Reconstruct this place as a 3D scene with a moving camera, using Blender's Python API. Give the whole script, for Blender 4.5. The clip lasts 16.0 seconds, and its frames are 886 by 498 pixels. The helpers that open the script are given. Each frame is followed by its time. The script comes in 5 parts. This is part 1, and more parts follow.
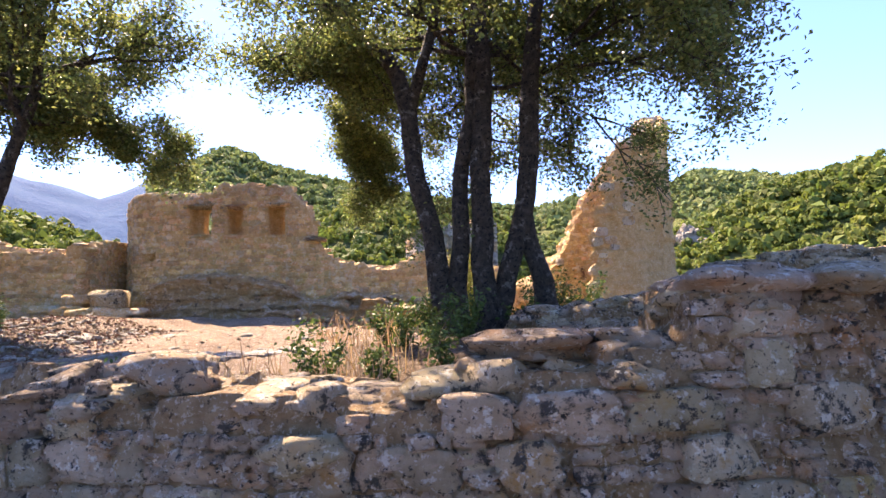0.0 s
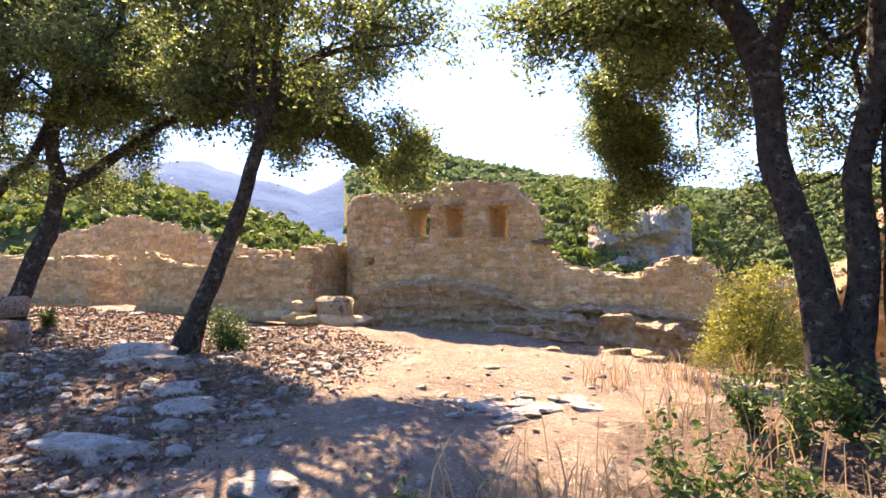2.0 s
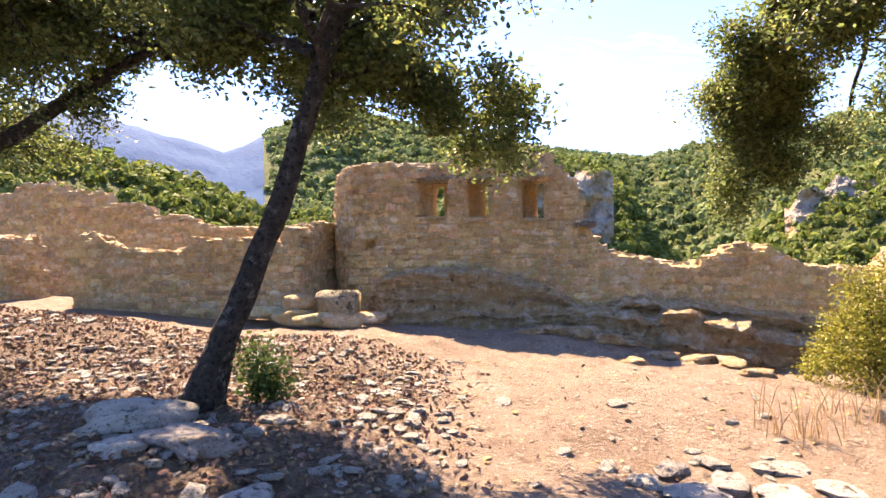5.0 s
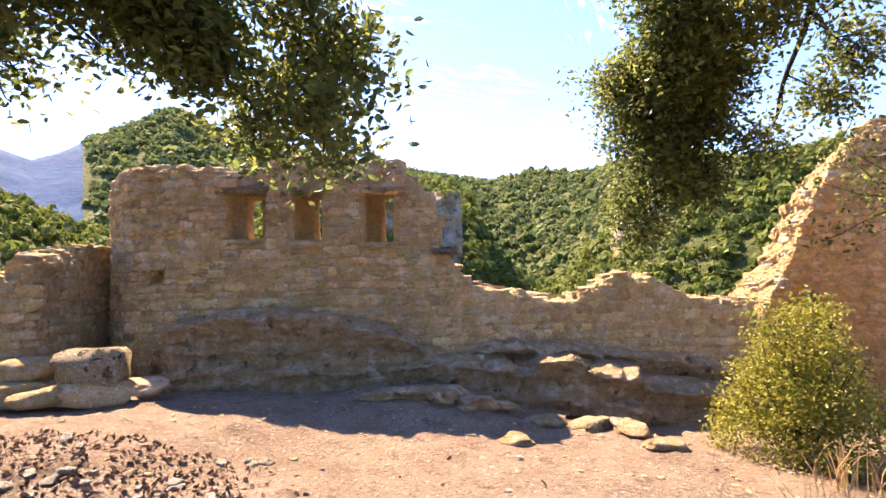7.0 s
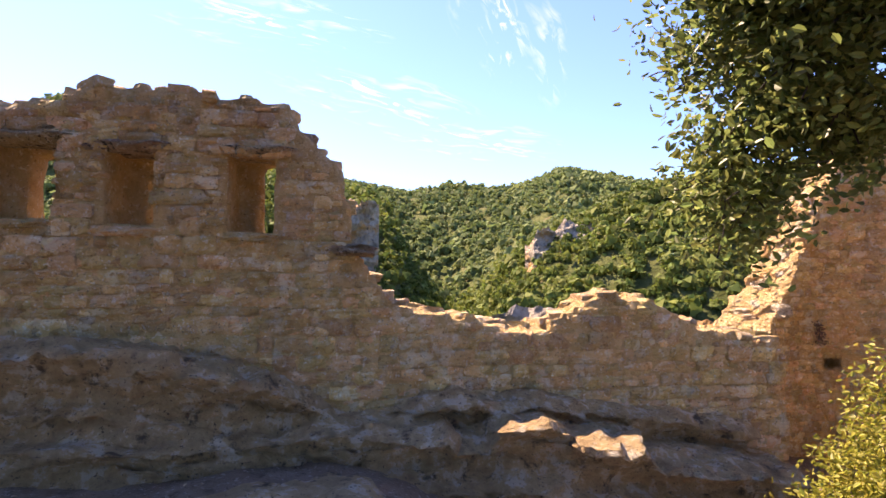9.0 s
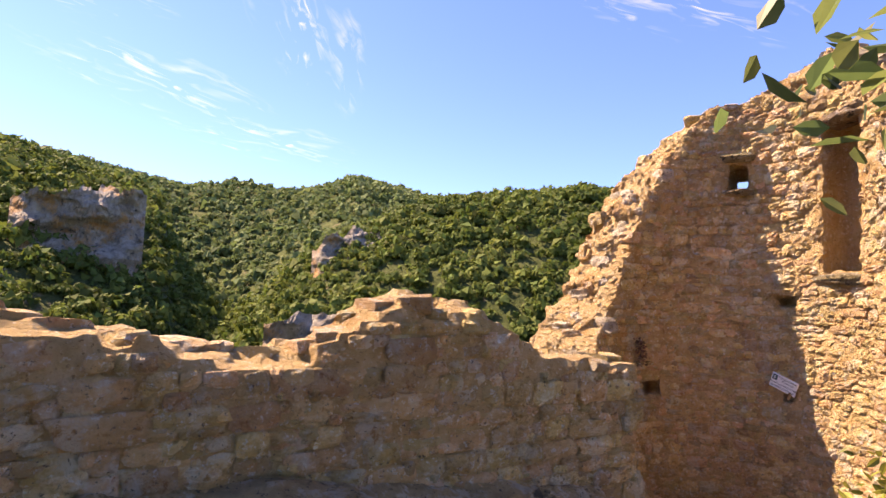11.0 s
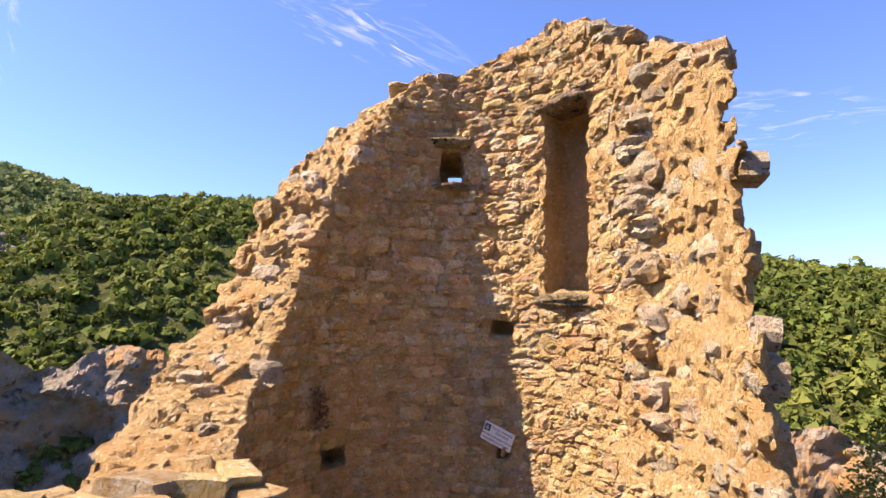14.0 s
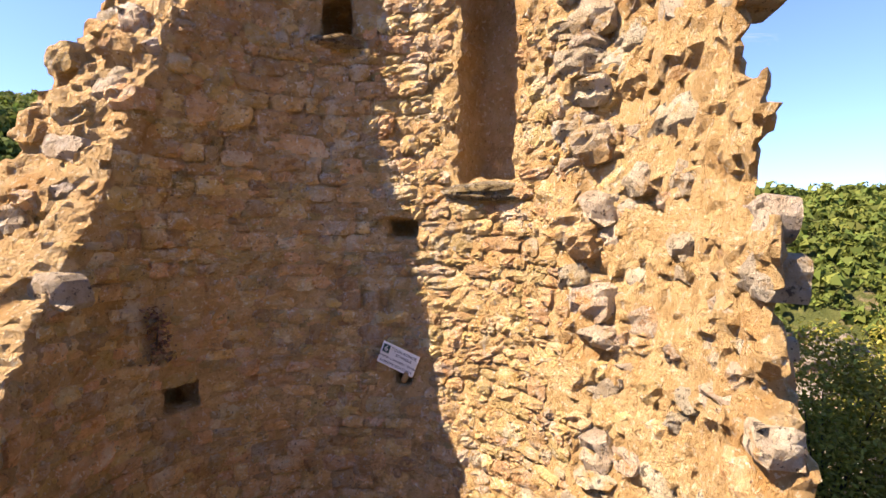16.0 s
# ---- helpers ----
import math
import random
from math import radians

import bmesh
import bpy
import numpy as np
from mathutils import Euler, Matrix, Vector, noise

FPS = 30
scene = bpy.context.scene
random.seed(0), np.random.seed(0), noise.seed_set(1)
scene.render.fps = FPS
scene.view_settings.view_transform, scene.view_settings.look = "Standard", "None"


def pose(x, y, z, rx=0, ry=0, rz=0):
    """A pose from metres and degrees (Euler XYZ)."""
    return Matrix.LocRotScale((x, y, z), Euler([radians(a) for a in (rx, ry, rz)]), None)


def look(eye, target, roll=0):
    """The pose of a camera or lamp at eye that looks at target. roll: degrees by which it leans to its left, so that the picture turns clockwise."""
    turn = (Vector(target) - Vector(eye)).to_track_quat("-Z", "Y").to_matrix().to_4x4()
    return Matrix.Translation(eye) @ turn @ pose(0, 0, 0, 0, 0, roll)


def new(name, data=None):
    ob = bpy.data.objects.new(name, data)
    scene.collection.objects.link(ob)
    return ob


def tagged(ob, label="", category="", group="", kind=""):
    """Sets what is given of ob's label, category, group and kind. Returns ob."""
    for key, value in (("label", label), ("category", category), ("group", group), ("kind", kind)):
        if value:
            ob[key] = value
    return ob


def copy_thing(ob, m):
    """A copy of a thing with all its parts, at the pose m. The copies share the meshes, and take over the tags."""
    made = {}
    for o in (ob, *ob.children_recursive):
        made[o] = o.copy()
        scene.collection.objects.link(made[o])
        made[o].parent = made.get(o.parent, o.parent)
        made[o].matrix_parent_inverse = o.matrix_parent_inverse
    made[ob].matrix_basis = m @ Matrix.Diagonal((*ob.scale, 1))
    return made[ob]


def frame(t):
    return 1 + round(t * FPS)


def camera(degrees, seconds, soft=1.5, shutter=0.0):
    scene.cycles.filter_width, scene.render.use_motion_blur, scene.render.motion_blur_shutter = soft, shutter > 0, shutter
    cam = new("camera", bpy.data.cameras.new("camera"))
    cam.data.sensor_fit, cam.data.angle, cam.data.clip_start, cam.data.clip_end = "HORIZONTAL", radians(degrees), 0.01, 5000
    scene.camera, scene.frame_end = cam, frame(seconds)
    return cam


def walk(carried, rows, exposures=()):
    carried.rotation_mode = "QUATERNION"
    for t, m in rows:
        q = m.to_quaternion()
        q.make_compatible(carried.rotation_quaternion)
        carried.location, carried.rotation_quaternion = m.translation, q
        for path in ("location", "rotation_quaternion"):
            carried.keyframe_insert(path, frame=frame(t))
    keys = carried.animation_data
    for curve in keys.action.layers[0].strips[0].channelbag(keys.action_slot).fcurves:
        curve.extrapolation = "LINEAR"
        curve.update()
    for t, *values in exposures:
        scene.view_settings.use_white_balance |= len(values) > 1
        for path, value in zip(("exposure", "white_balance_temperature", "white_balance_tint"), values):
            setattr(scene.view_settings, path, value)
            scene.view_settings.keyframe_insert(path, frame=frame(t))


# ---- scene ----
cam = camera(76.0, 16.0)
PATH = [
    (0, (6.702, -12.199, 0.199), (6.548, -10.213, 0.38), -1.9),
    (0.5, (6.461, -11.764, 0.355), (6.206, -9.788, 0.521), -2.1),
    (1, (6.083, -11.491, 0.46), (5.698, -9.535, 0.621), -1.4),
    (1.5, (5.667, -11.111, 0.599), (5.106, -9.197, 0.749), -0.5),
    (2, (5.269, -10.803, 0.704), (4.513, -8.958, 0.855), -0.5),
    (2.5, (4.806, -10.639, 0.757), (3.866, -8.88, 0.904), -0.4),
    (3, (4.33, -10.548, 0.883), (3.239, -8.875, 0.994), -0.3),
    (3.5, (3.829, -10.481, 0.92), (2.714, -8.823, 1.003), -0.2),
    (4, (3.326, -10.392, 0.992), (2.347, -8.649, 1.05), -0.2),
    (4.5, (3.127, -10.081, 1.086), (2.375, -8.228, 1.112), -0.5),
    (5, (2.975, -9.658, 1.204), (2.469, -7.723, 1.22), -0.7),
    (5.2, (2.932, -9.487, 1.235), (2.516, -7.53, 1.256), -0.7),
    (7.3, (2.827, -7.047, 1.421), (2.876, -5.05, 1.502), -1.1),
    (7.5, (2.83, -6.796, 1.43), (2.908, -4.799, 1.516), -0.9),
    (8, (2.793, -6.199, 1.433), (2.949, -4.208, 1.537), -0.9),
    (8.2, (2.766, -5.958, 1.452), (2.951, -3.97, 1.564), -0.8),
    (10.3, (3.473, -3.116, 1.315), (4.133, -1.231, 1.423), 2.3),
    (10.5, (3.578, -2.976, 1.314), (4.327, -1.126, 1.438), 2.2),
    (10.9, (3.744, -2.621, 1.334), (4.69, -0.865, 1.472), 2.5),
    (11, (3.776, -2.537, 1.344), (4.77, -0.808, 1.497), 2.2),
    (11.5, (3.959, -2.218, 1.392), (5.16, -0.631, 1.588), 1.9),
    (12, (4.26, -1.891, 1.405), (5.643, -0.465, 1.632), 1.8),
    (12.5, (4.588, -1.597, 1.414), (6.115, -0.331, 1.669), 1.6),
    (13, (4.918, -1.344, 1.48), (6.537, -0.202, 1.751), 1.5),
    (13.5, (5.317, -1.195, 1.459), (6.986, -0.127, 1.734), 1.5),
    (14, (5.637, -1.062, 1.476), (7.351, -0.058, 1.713), 1.5),
    (14.5, (5.924, -0.907, 1.461), (7.673, 0.049, 1.632), 1.4),
    (15, (6.215, -0.834, 1.41), (7.985, 0.093, 1.49), 1.5),
    (15.5, (6.403, -0.704, 1.366), (8.224, 0.124, 1.368), 1.5),
    (16, (6.583, -0.59, 1.363), (8.466, 0.084, 1.305), 1.1),
]
walk(cam, [(t, look(eye, target, roll)) for t, eye, target, roll in PATH],
     [(0, 2.87, 8600, 23), (2.5, 3.08, 8900, 23), (5, 2.97, 9000, 23), (7.3, 2.8, 9100, 25), (10.3, 2.25, 9000, 28), (13.5, 2.0, 8300, 23), (16, 2.2, 8300, 21)])

# ---- light ----
SUN_AZ, SUN_EL = radians(-38), radians(50)  # clockwise from +y, above the horizon
world = bpy.data.worlds.new("sky_world")
scene.world = world
world.use_nodes = True
wn = world.node_tree.nodes
sky = wn.new("ShaderNodeTexSky")
sky.sky_type, sky.sun_disc = "NISHITA", False
sky.sun_elevation, sky.sun_rotation = SUN_EL, SUN_AZ
sky.air_density, sky.dust_density, sky.ozone_density = 1.0, 0.15, 2.5
wn["Background"].inputs["Strength"].default_value = 0.082
tint = wn.new("ShaderNodeMix")
tint.data_type, tint.blend_type = "RGBA", "MULTIPLY"
tint.inputs[0].default_value, tint.inputs[7].default_value = 1.0, (0.43, 0.63, 1.05, 1)
world.node_tree.links.new(sky.outputs[0], tint.inputs[6])
world.node_tree.links.new(tint.outputs[2], wn["Background"].inputs[0])
sun_data = bpy.data.lights.new("sun", "SUN")
sun_data.energy, sun_data.angle, sun_data.color = 3.2, radians(0.53), (1.0, 0.93, 0.82)
sun = new("sun", sun_data)
sun_dir = Vector((math.sin(SUN_AZ) * math.cos(SUN_EL), math.cos(SUN_AZ) * math.cos(SUN_EL), math.sin(SUN_EL)))
sun.matrix_world = look(sun_dir * 60, (0, 0, 0))


# ---- materials ----
def material(name, colors, scale=6.0, detail=8.0, rough=0.9, bump=0.4, bump_scale=30.0, spots=None, vary=0.0, island=False, leaf=0.0, dist=0.03):
    """Noise-mixed surface: colors low to high, an optional spot layer (color, scale, low, high), and a change from piece to piece."""
    m = bpy.data.materials.new(name)
    m.use_nodes = True
    n, l = m.node_tree.nodes, m.node_tree.links
    bsdf = n["Principled BSDF"]
    bsdf.inputs["Roughness"].default_value = rough
    bsdf.inputs["Specular IOR Level"].default_value = 0.25
    co = n.new("ShaderNodeNewGeometry").outputs["Position"]
    tex = n.new("ShaderNodeTexNoise")
    tex.inputs["Scale"].default_value, tex.inputs["Detail"].default_value, tex.inputs["Roughness"].default_value = scale, detail, 0.65
    l.new(co, tex.inputs["Vector"])
    ramp = n.new("ShaderNodeValToRGB")
    r = ramp.color_ramp
    r.elements[0].position, r.elements[1].position = 0.3, 0.72
    r.elements[0].color, r.elements[1].color = (*colors[0], 1), (*colors[-1], 1)
    for k, c in enumerate(colors[1:-1], 1):
        r.elements.new(0.3 + 0.42 * k / (len(colors) - 1)).color = (*c, 1)
    l.new(tex.outputs["Fac"], ramp.inputs[0])
    out = ramp.outputs[0]
    for color, sscale, low, high in spots or ():
        t2 = n.new("ShaderNodeTexNoise")
        t2.inputs["Scale"].default_value, t2.inputs["Detail"].default_value, t2.inputs["Roughness"].default_value = sscale, 10, 0.7
        l.new(co, t2.inputs["Vector"])
        mr = n.new("ShaderNodeMapRange")
        mr.inputs["From Min"].default_value, mr.inputs["From Max"].default_value = low, high
        l.new(t2.outputs["Fac"], mr.inputs["Value"])
        mix = n.new("ShaderNodeMix")
        mix.data_type = "RGBA"
        mix.inputs[7].default_value = (*color, 1)
        l.new(mr.outputs[0], mix.inputs[0])
        l.new(out, mix.inputs[6])
        out = mix.outputs[2]
    if vary:
        src = n.new("ShaderNodeNewGeometry").outputs["Random Per Island"] if island else n.new("ShaderNodeObjectInfo").outputs["Random"]
        hsv = n.new("ShaderNodeHueSaturation")
        for k, (low, high) in enumerate(((1 - vary, 1 + vary), (0.5 - 0.06 * vary, 0.5 + 0.06 * vary))):
            mr = n.new("ShaderNodeMapRange")
            mr.inputs["To Min"].default_value, mr.inputs["To Max"].default_value = low, high
            if k:
                f = n.new("ShaderNodeMath")
                f.operation = "FRACT"
                mu = n.new("ShaderNodeMath")
                mu.operation, mu.inputs[1].default_value = "MULTIPLY", 7.31
                l.new(src, mu.inputs[0]), l.new(mu.outputs[0], f.inputs[0]), l.new(f.outputs[0], mr.inputs["Value"])
            else:
                l.new(src, mr.inputs["Value"])
            l.new(mr.outputs[0], hsv.inputs["Hue" if k else "Value"])
        l.new(out, hsv.inputs["Color"])
        out = hsv.outputs[0]
    l.new(out, bsdf.inputs["Base Color"])
    if bump:
        t3 = n.new("ShaderNodeTexNoise")
        t3.inputs["Scale"].default_value, t3.inputs["Detail"].default_value, t3.inputs["Roughness"].default_value = bump_scale, 8, 0.72
        l.new(co, t3.inputs["Vector"])
        b = n.new("ShaderNodeBump")
        b.inputs["Strength"].default_value, b.inputs["Distance"].default_value = bump, dist
        l.new(t3.outputs["Fac"], b.inputs["Height"])
        l.new(b.outputs[0], bsdf.inputs["Normal"])
    if leaf:
        tr = n.new("ShaderNodeBsdfTranslucent")
        l.new(out, tr.inputs["Color"])
        ms = n.new("ShaderNodeMixShader")
        ms.inputs[0].default_value = leaf
        l.new(bsdf.outputs[0], ms.inputs[1]), l.new(tr.outputs[0], ms.inputs[2])
        l.new(ms.outputs[0], n["Material Output"].inputs["Surface"])
    return m


MORTAR = material("ochre_mortar", [(0.56, 0.35, 0.15), (0.73, 0.50, 0.24), (0.80, 0.61, 0.36)], 9, bump=1.0, bump_scale=40, spots=[((0.62, 0.35, 0.13), 2.2, 0.52, 0.66), ((0.42, 0.23, 0.09), 40, 0.58, 0.64), ((0.85, 0.72, 0.50), 28, 0.56, 0.62)], dist=0.11)
RUBBLE = dict(colors=[(0.58, 0.36, 0.15), (0.73, 0.50, 0.24), (0.80, 0.62, 0.36)], scale=9, bump=1.0, bump_scale=46, vary=0.26, dist=0.09,
              spots=[((0.78, 0.66, 0.47), 5, 0.51, 0.61), ((0.86, 0.79, 0.66), 26, 0.56, 0.61), ((0.54, 0.30, 0.11), 13, 0.57, 0.64), ((0.24, 0.18, 0.12), 34, 0.60, 0.65)])
STONE = material("ochre_limestone", **RUBBLE)
STONE_J = material("ochre_limestone_small", island=True, **RUBBLE)
PALESTONE = material("pale_lichened_limestone", [(0.56, 0.42, 0.26), (0.72, 0.61, 0.45), (0.82, 0.75, 0.63)], 8, bump=1.0, bump_scale=38, dist=0.12,
                     spots=[((0.60, 0.36, 0.15), 5, 0.55, 0.64), ((0.16, 0.13, 0.10), 9, 0.59, 0.64), ((0.14, 0.11, 0.085), 36, 0.58, 0.63)], vary=0.2)
GREY = material("grey_limestone", [(0.40, 0.28, 0.16), (0.58, 0.45, 0.30), (0.70, 0.60, 0.45)], 6, bump=1.0, bump_scale=34, dist=0.18,
                spots=[((0.54, 0.31, 0.13), 3.0, 0.53, 0.64), ((0.09, 0.08, 0.065), 7, 0.55, 0.60), ((0.78, 0.72, 0.61), 20, 0.55, 0.60), ((0.06, 0.05, 0.04), 34, 0.57, 0.62)], vary=0.28)
EARTH = material("rough_earth_mortar", [(0.30, 0.18, 0.09), (0.48, 0.31, 0.16), (0.62, 0.44, 0.26)], 12, bump=1.0, bump_scale=40, dist=0.3, spots=[((0.10, 0.08, 0.06), 6, 0.57, 0.64), ((0.72, 0.60, 0.44), 40, 0.54, 0.59), ((0.13, 0.085, 0.05), 26, 0.56, 0.62)])
WHITEROCK = material("pale_weathered_limestone", [(0.42, 0.36, 0.29), (0.62, 0.56, 0.48), (0.74, 0.69, 0.61)], 9, bump=1.0, bump_scale=26, dist=0.2, spots=[((0.14, 0.12, 0.095), 10, 0.56, 0.63), ((0.16, 0.13, 0.10), 45, 0.57, 0.62)], vary=0.25)
BEDROCK = material("bedrock", [(0.40, 0.26, 0.14), (0.60, 0.42, 0.23), (0.72, 0.55, 0.35)], 7, bump=1.0, bump_scale=26, dist=0.18, spots=[((0.16, 0.115, 0.08), 5, 0.56, 0.64), ((0.70, 0.60, 0.46), 7, 0.53, 0.60), ((0.14, 0.10, 0.07), 30, 0.59, 0.64)])
GROUND = material("dry_earth", [(0.27, 0.175, 0.115), (0.40, 0.285, 0.20), (0.47, 0.355, 0.265)], 2.2, bump=1.0, bump_scale=20, dist=0.2, spots=[((0.20, 0.13, 0.085), 5, 0.55, 0.66), ((0.16, 0.11, 0.075), 38, 0.56, 0.62), ((0.60, 0.50, 0.40), 27, 0.57, 0.61)])
LITTER = material("leaf_litter", [(0.12, 0.065, 0.04), (0.24, 0.14, 0.085), (0.36, 0.24, 0.15)], 20, bump=0.6, bump_scale=60, vary=0.5, island=True)
SOIL = material("leaf_mould", [(0.13, 0.085, 0.055), (0.25, 0.165, 0.11), (0.36, 0.26, 0.18)], 11, bump=1.0, bump_scale=34, dist=0.2, spots=[((0.36, 0.28, 0.20), 22, 0.56, 0.61), ((0.05, 0.032, 0.02), 40, 0.55, 0.60)])
BARK = material("holm_oak_bark", [(0.035, 0.028, 0.022), (0.085, 0.068, 0.052), (0.15, 0.125, 0.10)], 14, bump=1.0, bump_scale=24, dist=0.25, spots=[((0.24, 0.23, 0.20), 7, 0.57, 0.62), ((0.015, 0.012, 0.01), 30, 0.54, 0.60)])
LEAF = material("holm_oak_leaf", [(0.075, 0.10, 0.035), (0.14, 0.175, 0.055), (0.25, 0.265, 0.085)], 2.5, bump=0, rough=0.4, vary=0.55, island=True, leaf=0.55)
BUSHLEAF = material("olive_shrub_leaf", [(0.16, 0.17, 0.025), (0.26, 0.25, 0.045), (0.34, 0.31, 0.06)], 5, bump=0, rough=0.5, vary=0.4, island=True, leaf=0.35)
GREENLEAF = material("fresh_weed_leaf", [(0.045, 0.075, 0.018), (0.075, 0.115, 0.028), (0.12, 0.16, 0.045)], 5, bump=0, rough=0.5, vary=0.4, island=True, leaf=0.35)
STRAW = material("dry_grass", [(0.26, 0.15, 0.075), (0.40, 0.26, 0.13), (0.52, 0.38, 0.21)], 9, bump=0, rough=0.7, vary=0.3, island=True, leaf=0.25)
FOREST = material("far_woodland", [(0.07, 0.10, 0.02), (0.125, 0.165, 0.035), (0.20, 0.225, 0.055)], 0.05, bump=0, vary=0.35, island=True, rough=0.8, leaf=0.35)
# Same woods farther off: haze is mixed into these paler, bluer greens.
FOREST_HAZE = material("hazed_woodland", [(0.10, 0.145, 0.05), (0.15, 0.20, 0.07), (0.22, 0.25, 0.10)], 0.03, bump=0, vary=0.25, island=True, rough=0.8, leaf=0.35)
# Blue of aerial haze put into the colour of the far mountain.
HAZE_HILL = material("haze_blue_mountain", [(0.014, 0.06, 0.15), (0.02, 0.076, 0.17), (0.028, 0.09, 0.17)], 0.02, bump=0.6, bump_scale=0.05, dist=8, rough=1.0)
SCRUB = material("scrub_floor", [(0.035, 0.05, 0.012), (0.075, 0.09, 0.025), (0.14, 0.14, 0.05)], 0.3, bump=1.0, bump_scale=1.5, dist=0.8, rough=1.0, spots=[((0.22, 0.17, 0.10), 0.08, 0.60, 0.66)])
CLIFF = material("limestone_cliff", [(0.20, 0.165, 0.125), (0.38, 0.325, 0.255), (0.50, 0.44, 0.36)], 0.35, bump=1.0, bump_scale=0.9, dist=1.5, spots=[((0.52, 0.29, 0.12), 0.10, 0.50, 0.60), ((0.08, 0.075, 0.07), 0.5, 0.56, 0.66)])
WOOD = material("weathered_wood", [(0.25, 0.15, 0.07), (0.36, 0.23, 0.12)], 20)
WHITE = material("sign_white", [(0.72, 0.72, 0.70), (0.80, 0.80, 0.78)], 12, bump=0.05, rough=0.4)
TEAL = material("sign_dark_green", [(0.02, 0.06, 0.06), (0.03, 0.08, 0.08)], 12, bump=0, rough=0.4)
BLACK = material("sign_black", [(0.02, 0.02, 0.02), (0.03, 0.03, 0.03)], 12, bump=0, rough=0.5)


# ---- builders ----
def mesh_of(name, verts, faces, mat, smooth=False):
    me = bpy.data.meshes.new(name)
    me.from_pydata(verts if isinstance(verts, list) else verts.tolist(), [], faces if isinstance(faces, list) else faces.tolist())
    me.materials.append(mat)
    if smooth:
        me.polygons.foreach_set("use_smooth", [True] * len(me.polygons))
    me.update()
    return me


def part(name, mesh, material_, parent, label="", kind=""):
    if isinstance(mesh, bmesh.types.BMesh):
        me = bpy.data.meshes.new(name)
        mesh.to_mesh(me), mesh.free()
        me.materials.append(material_)
        mesh = me
    ob = new(name, mesh)
    ob.parent = parent
    return tagged(ob, label, "", "", kind)


def thing(name, label, category, group="", kind="", at=(0, 0, 0)):
    ob = new(name)
    ob.location = at
    return tagged(ob, label, category, group, kind)


def rnd(a, b):
    return random.uniform(a, b)


def stone_mesh(seed, mat, lump=0.16, sides=5, smooth=False):
    """A worn rubble stone of unit size with rounded corners, its outer face swelling towards -y."""
    rng = random.Random(seed)
    n = sides
    off = Vector((seed * 2.3, seed * 1.1, 0.7))
    skew, taper = rng.uniform(-0.12, 0.12), rng.uniform(-0.14, 0.14)
    verts, faces = [], []
    for j in range(n):
        for i in range(n):
            u, v = 2 * i / (n - 1) - 1, 2 * j / (n - 1) - 1
            edge = max(abs(u), abs(v))
            round_ = (abs(u) ** 5.5 + abs(v) ** 5.5) ** (1 / 5.5) if edge else 1.0
            k = edge / round_ if edge else 1.0
            x, z = 0.5 * u * k * (1 + taper * v) + 0.5 * skew * v, 0.5 * v * k
            w = noise.noise_vector(Vector((x * 2.6, 0, z * 2.6)) + off) * lump * 0.55
            y = -0.5 + 0.17 * edge ** 4 + noise.noise(Vector((x * 3.5, 1, z * 3.5)) + off) * lump * 1.2
            verts.append((x + w.x, y, z + w.z))
    for j in range(n - 1):
        for i in range(n - 1):
            a = j * n + i
            faces.append((a, a + 1, a + n + 1, a + n))
    ring = [i for i in range(n)] + [j * n + n - 1 for j in range(1, n)] + [(n - 1) * n + i for i in range(n - 2, -1, -1)] + [j * n for j in range(n - 2, 0, -1)]
    k0 = len(verts)
    for r in ring:
        x, _, z = verts[r]
        verts.append((x, 0.5, z))
    for k in range(len(ring)):
        a, b = ring[k], ring[(k + 1) % len(ring)]
        faces.append((a, k0 + k, k0 + (k + 1) % len(ring), b))
    faces.append(tuple(k0 + k for k in range(len(ring) - 1, -1, -1)))
    return mesh_of("stone", verts, faces, mat, smooth)


STONES = [stone_mesh(k, STONE) for k in range(14)]
STONES_J = [stone_mesh(k, STONE_J) for k in range(14)]
PALE_STONES = [stone_mesh(80 + k, PALESTONE, 0.2) for k in range(10)]
GREYS = [stone_mesh(40 + k, GREY, 0.26, smooth=True) for k in range(10)]


def boulder_mesh(seed, mat, flat=1.0, sub=2, rough=0.35):
    """A broken lump of rock of about unit size."""
    bm = bmesh.new()
    bmesh.ops.create_icosphere(bm, subdivisions=sub, radius=0.55)
    off = Vector((seed * 3.1, seed * 1.7, 0))
    for v in bm.verts:
        p = v.co.copy()
        m = max(abs(p.x), abs(p.y), abs(p.z))
        v.co = p.lerp(p / m * 0.5, 0.55) * (1 + rough * noise.noise(p * 2.2 + off)) + 0.14 * rough * noise.noise_vector(p * 5 + off) + 0.07 * rough * noise.noise_vector(p * 11 + off)
        v.co.z *= flat
    me = bpy.data.meshes.new("boulder")
    bm.to_mesh(me), bm.free()
    me.materials.append(mat)
    me.polygons.foreach_set("use_smooth", [sub > 2] * len(me.polygons))
    return me




def joined(name, mats, meshes, mat):
    """One mesh out of many placed copies of small meshes."""
    data = [(np.array([v.co[:] for v in me.vertices]), [tuple(p.vertices) for p in me.polygons]) for me in meshes[0]]
    verts, faces, base = [], [], 0
    for m, k in mats:
        vs, fs = data[k]
        a = np.array(m)
        verts.append(vs @ a[:3, :3].T + a[:3, 3])
        faces += [tuple(i + base for i in f) for f in fs]
        base += len(vs)
    return mesh_of(name, np.concatenate(verts), faces, mat)


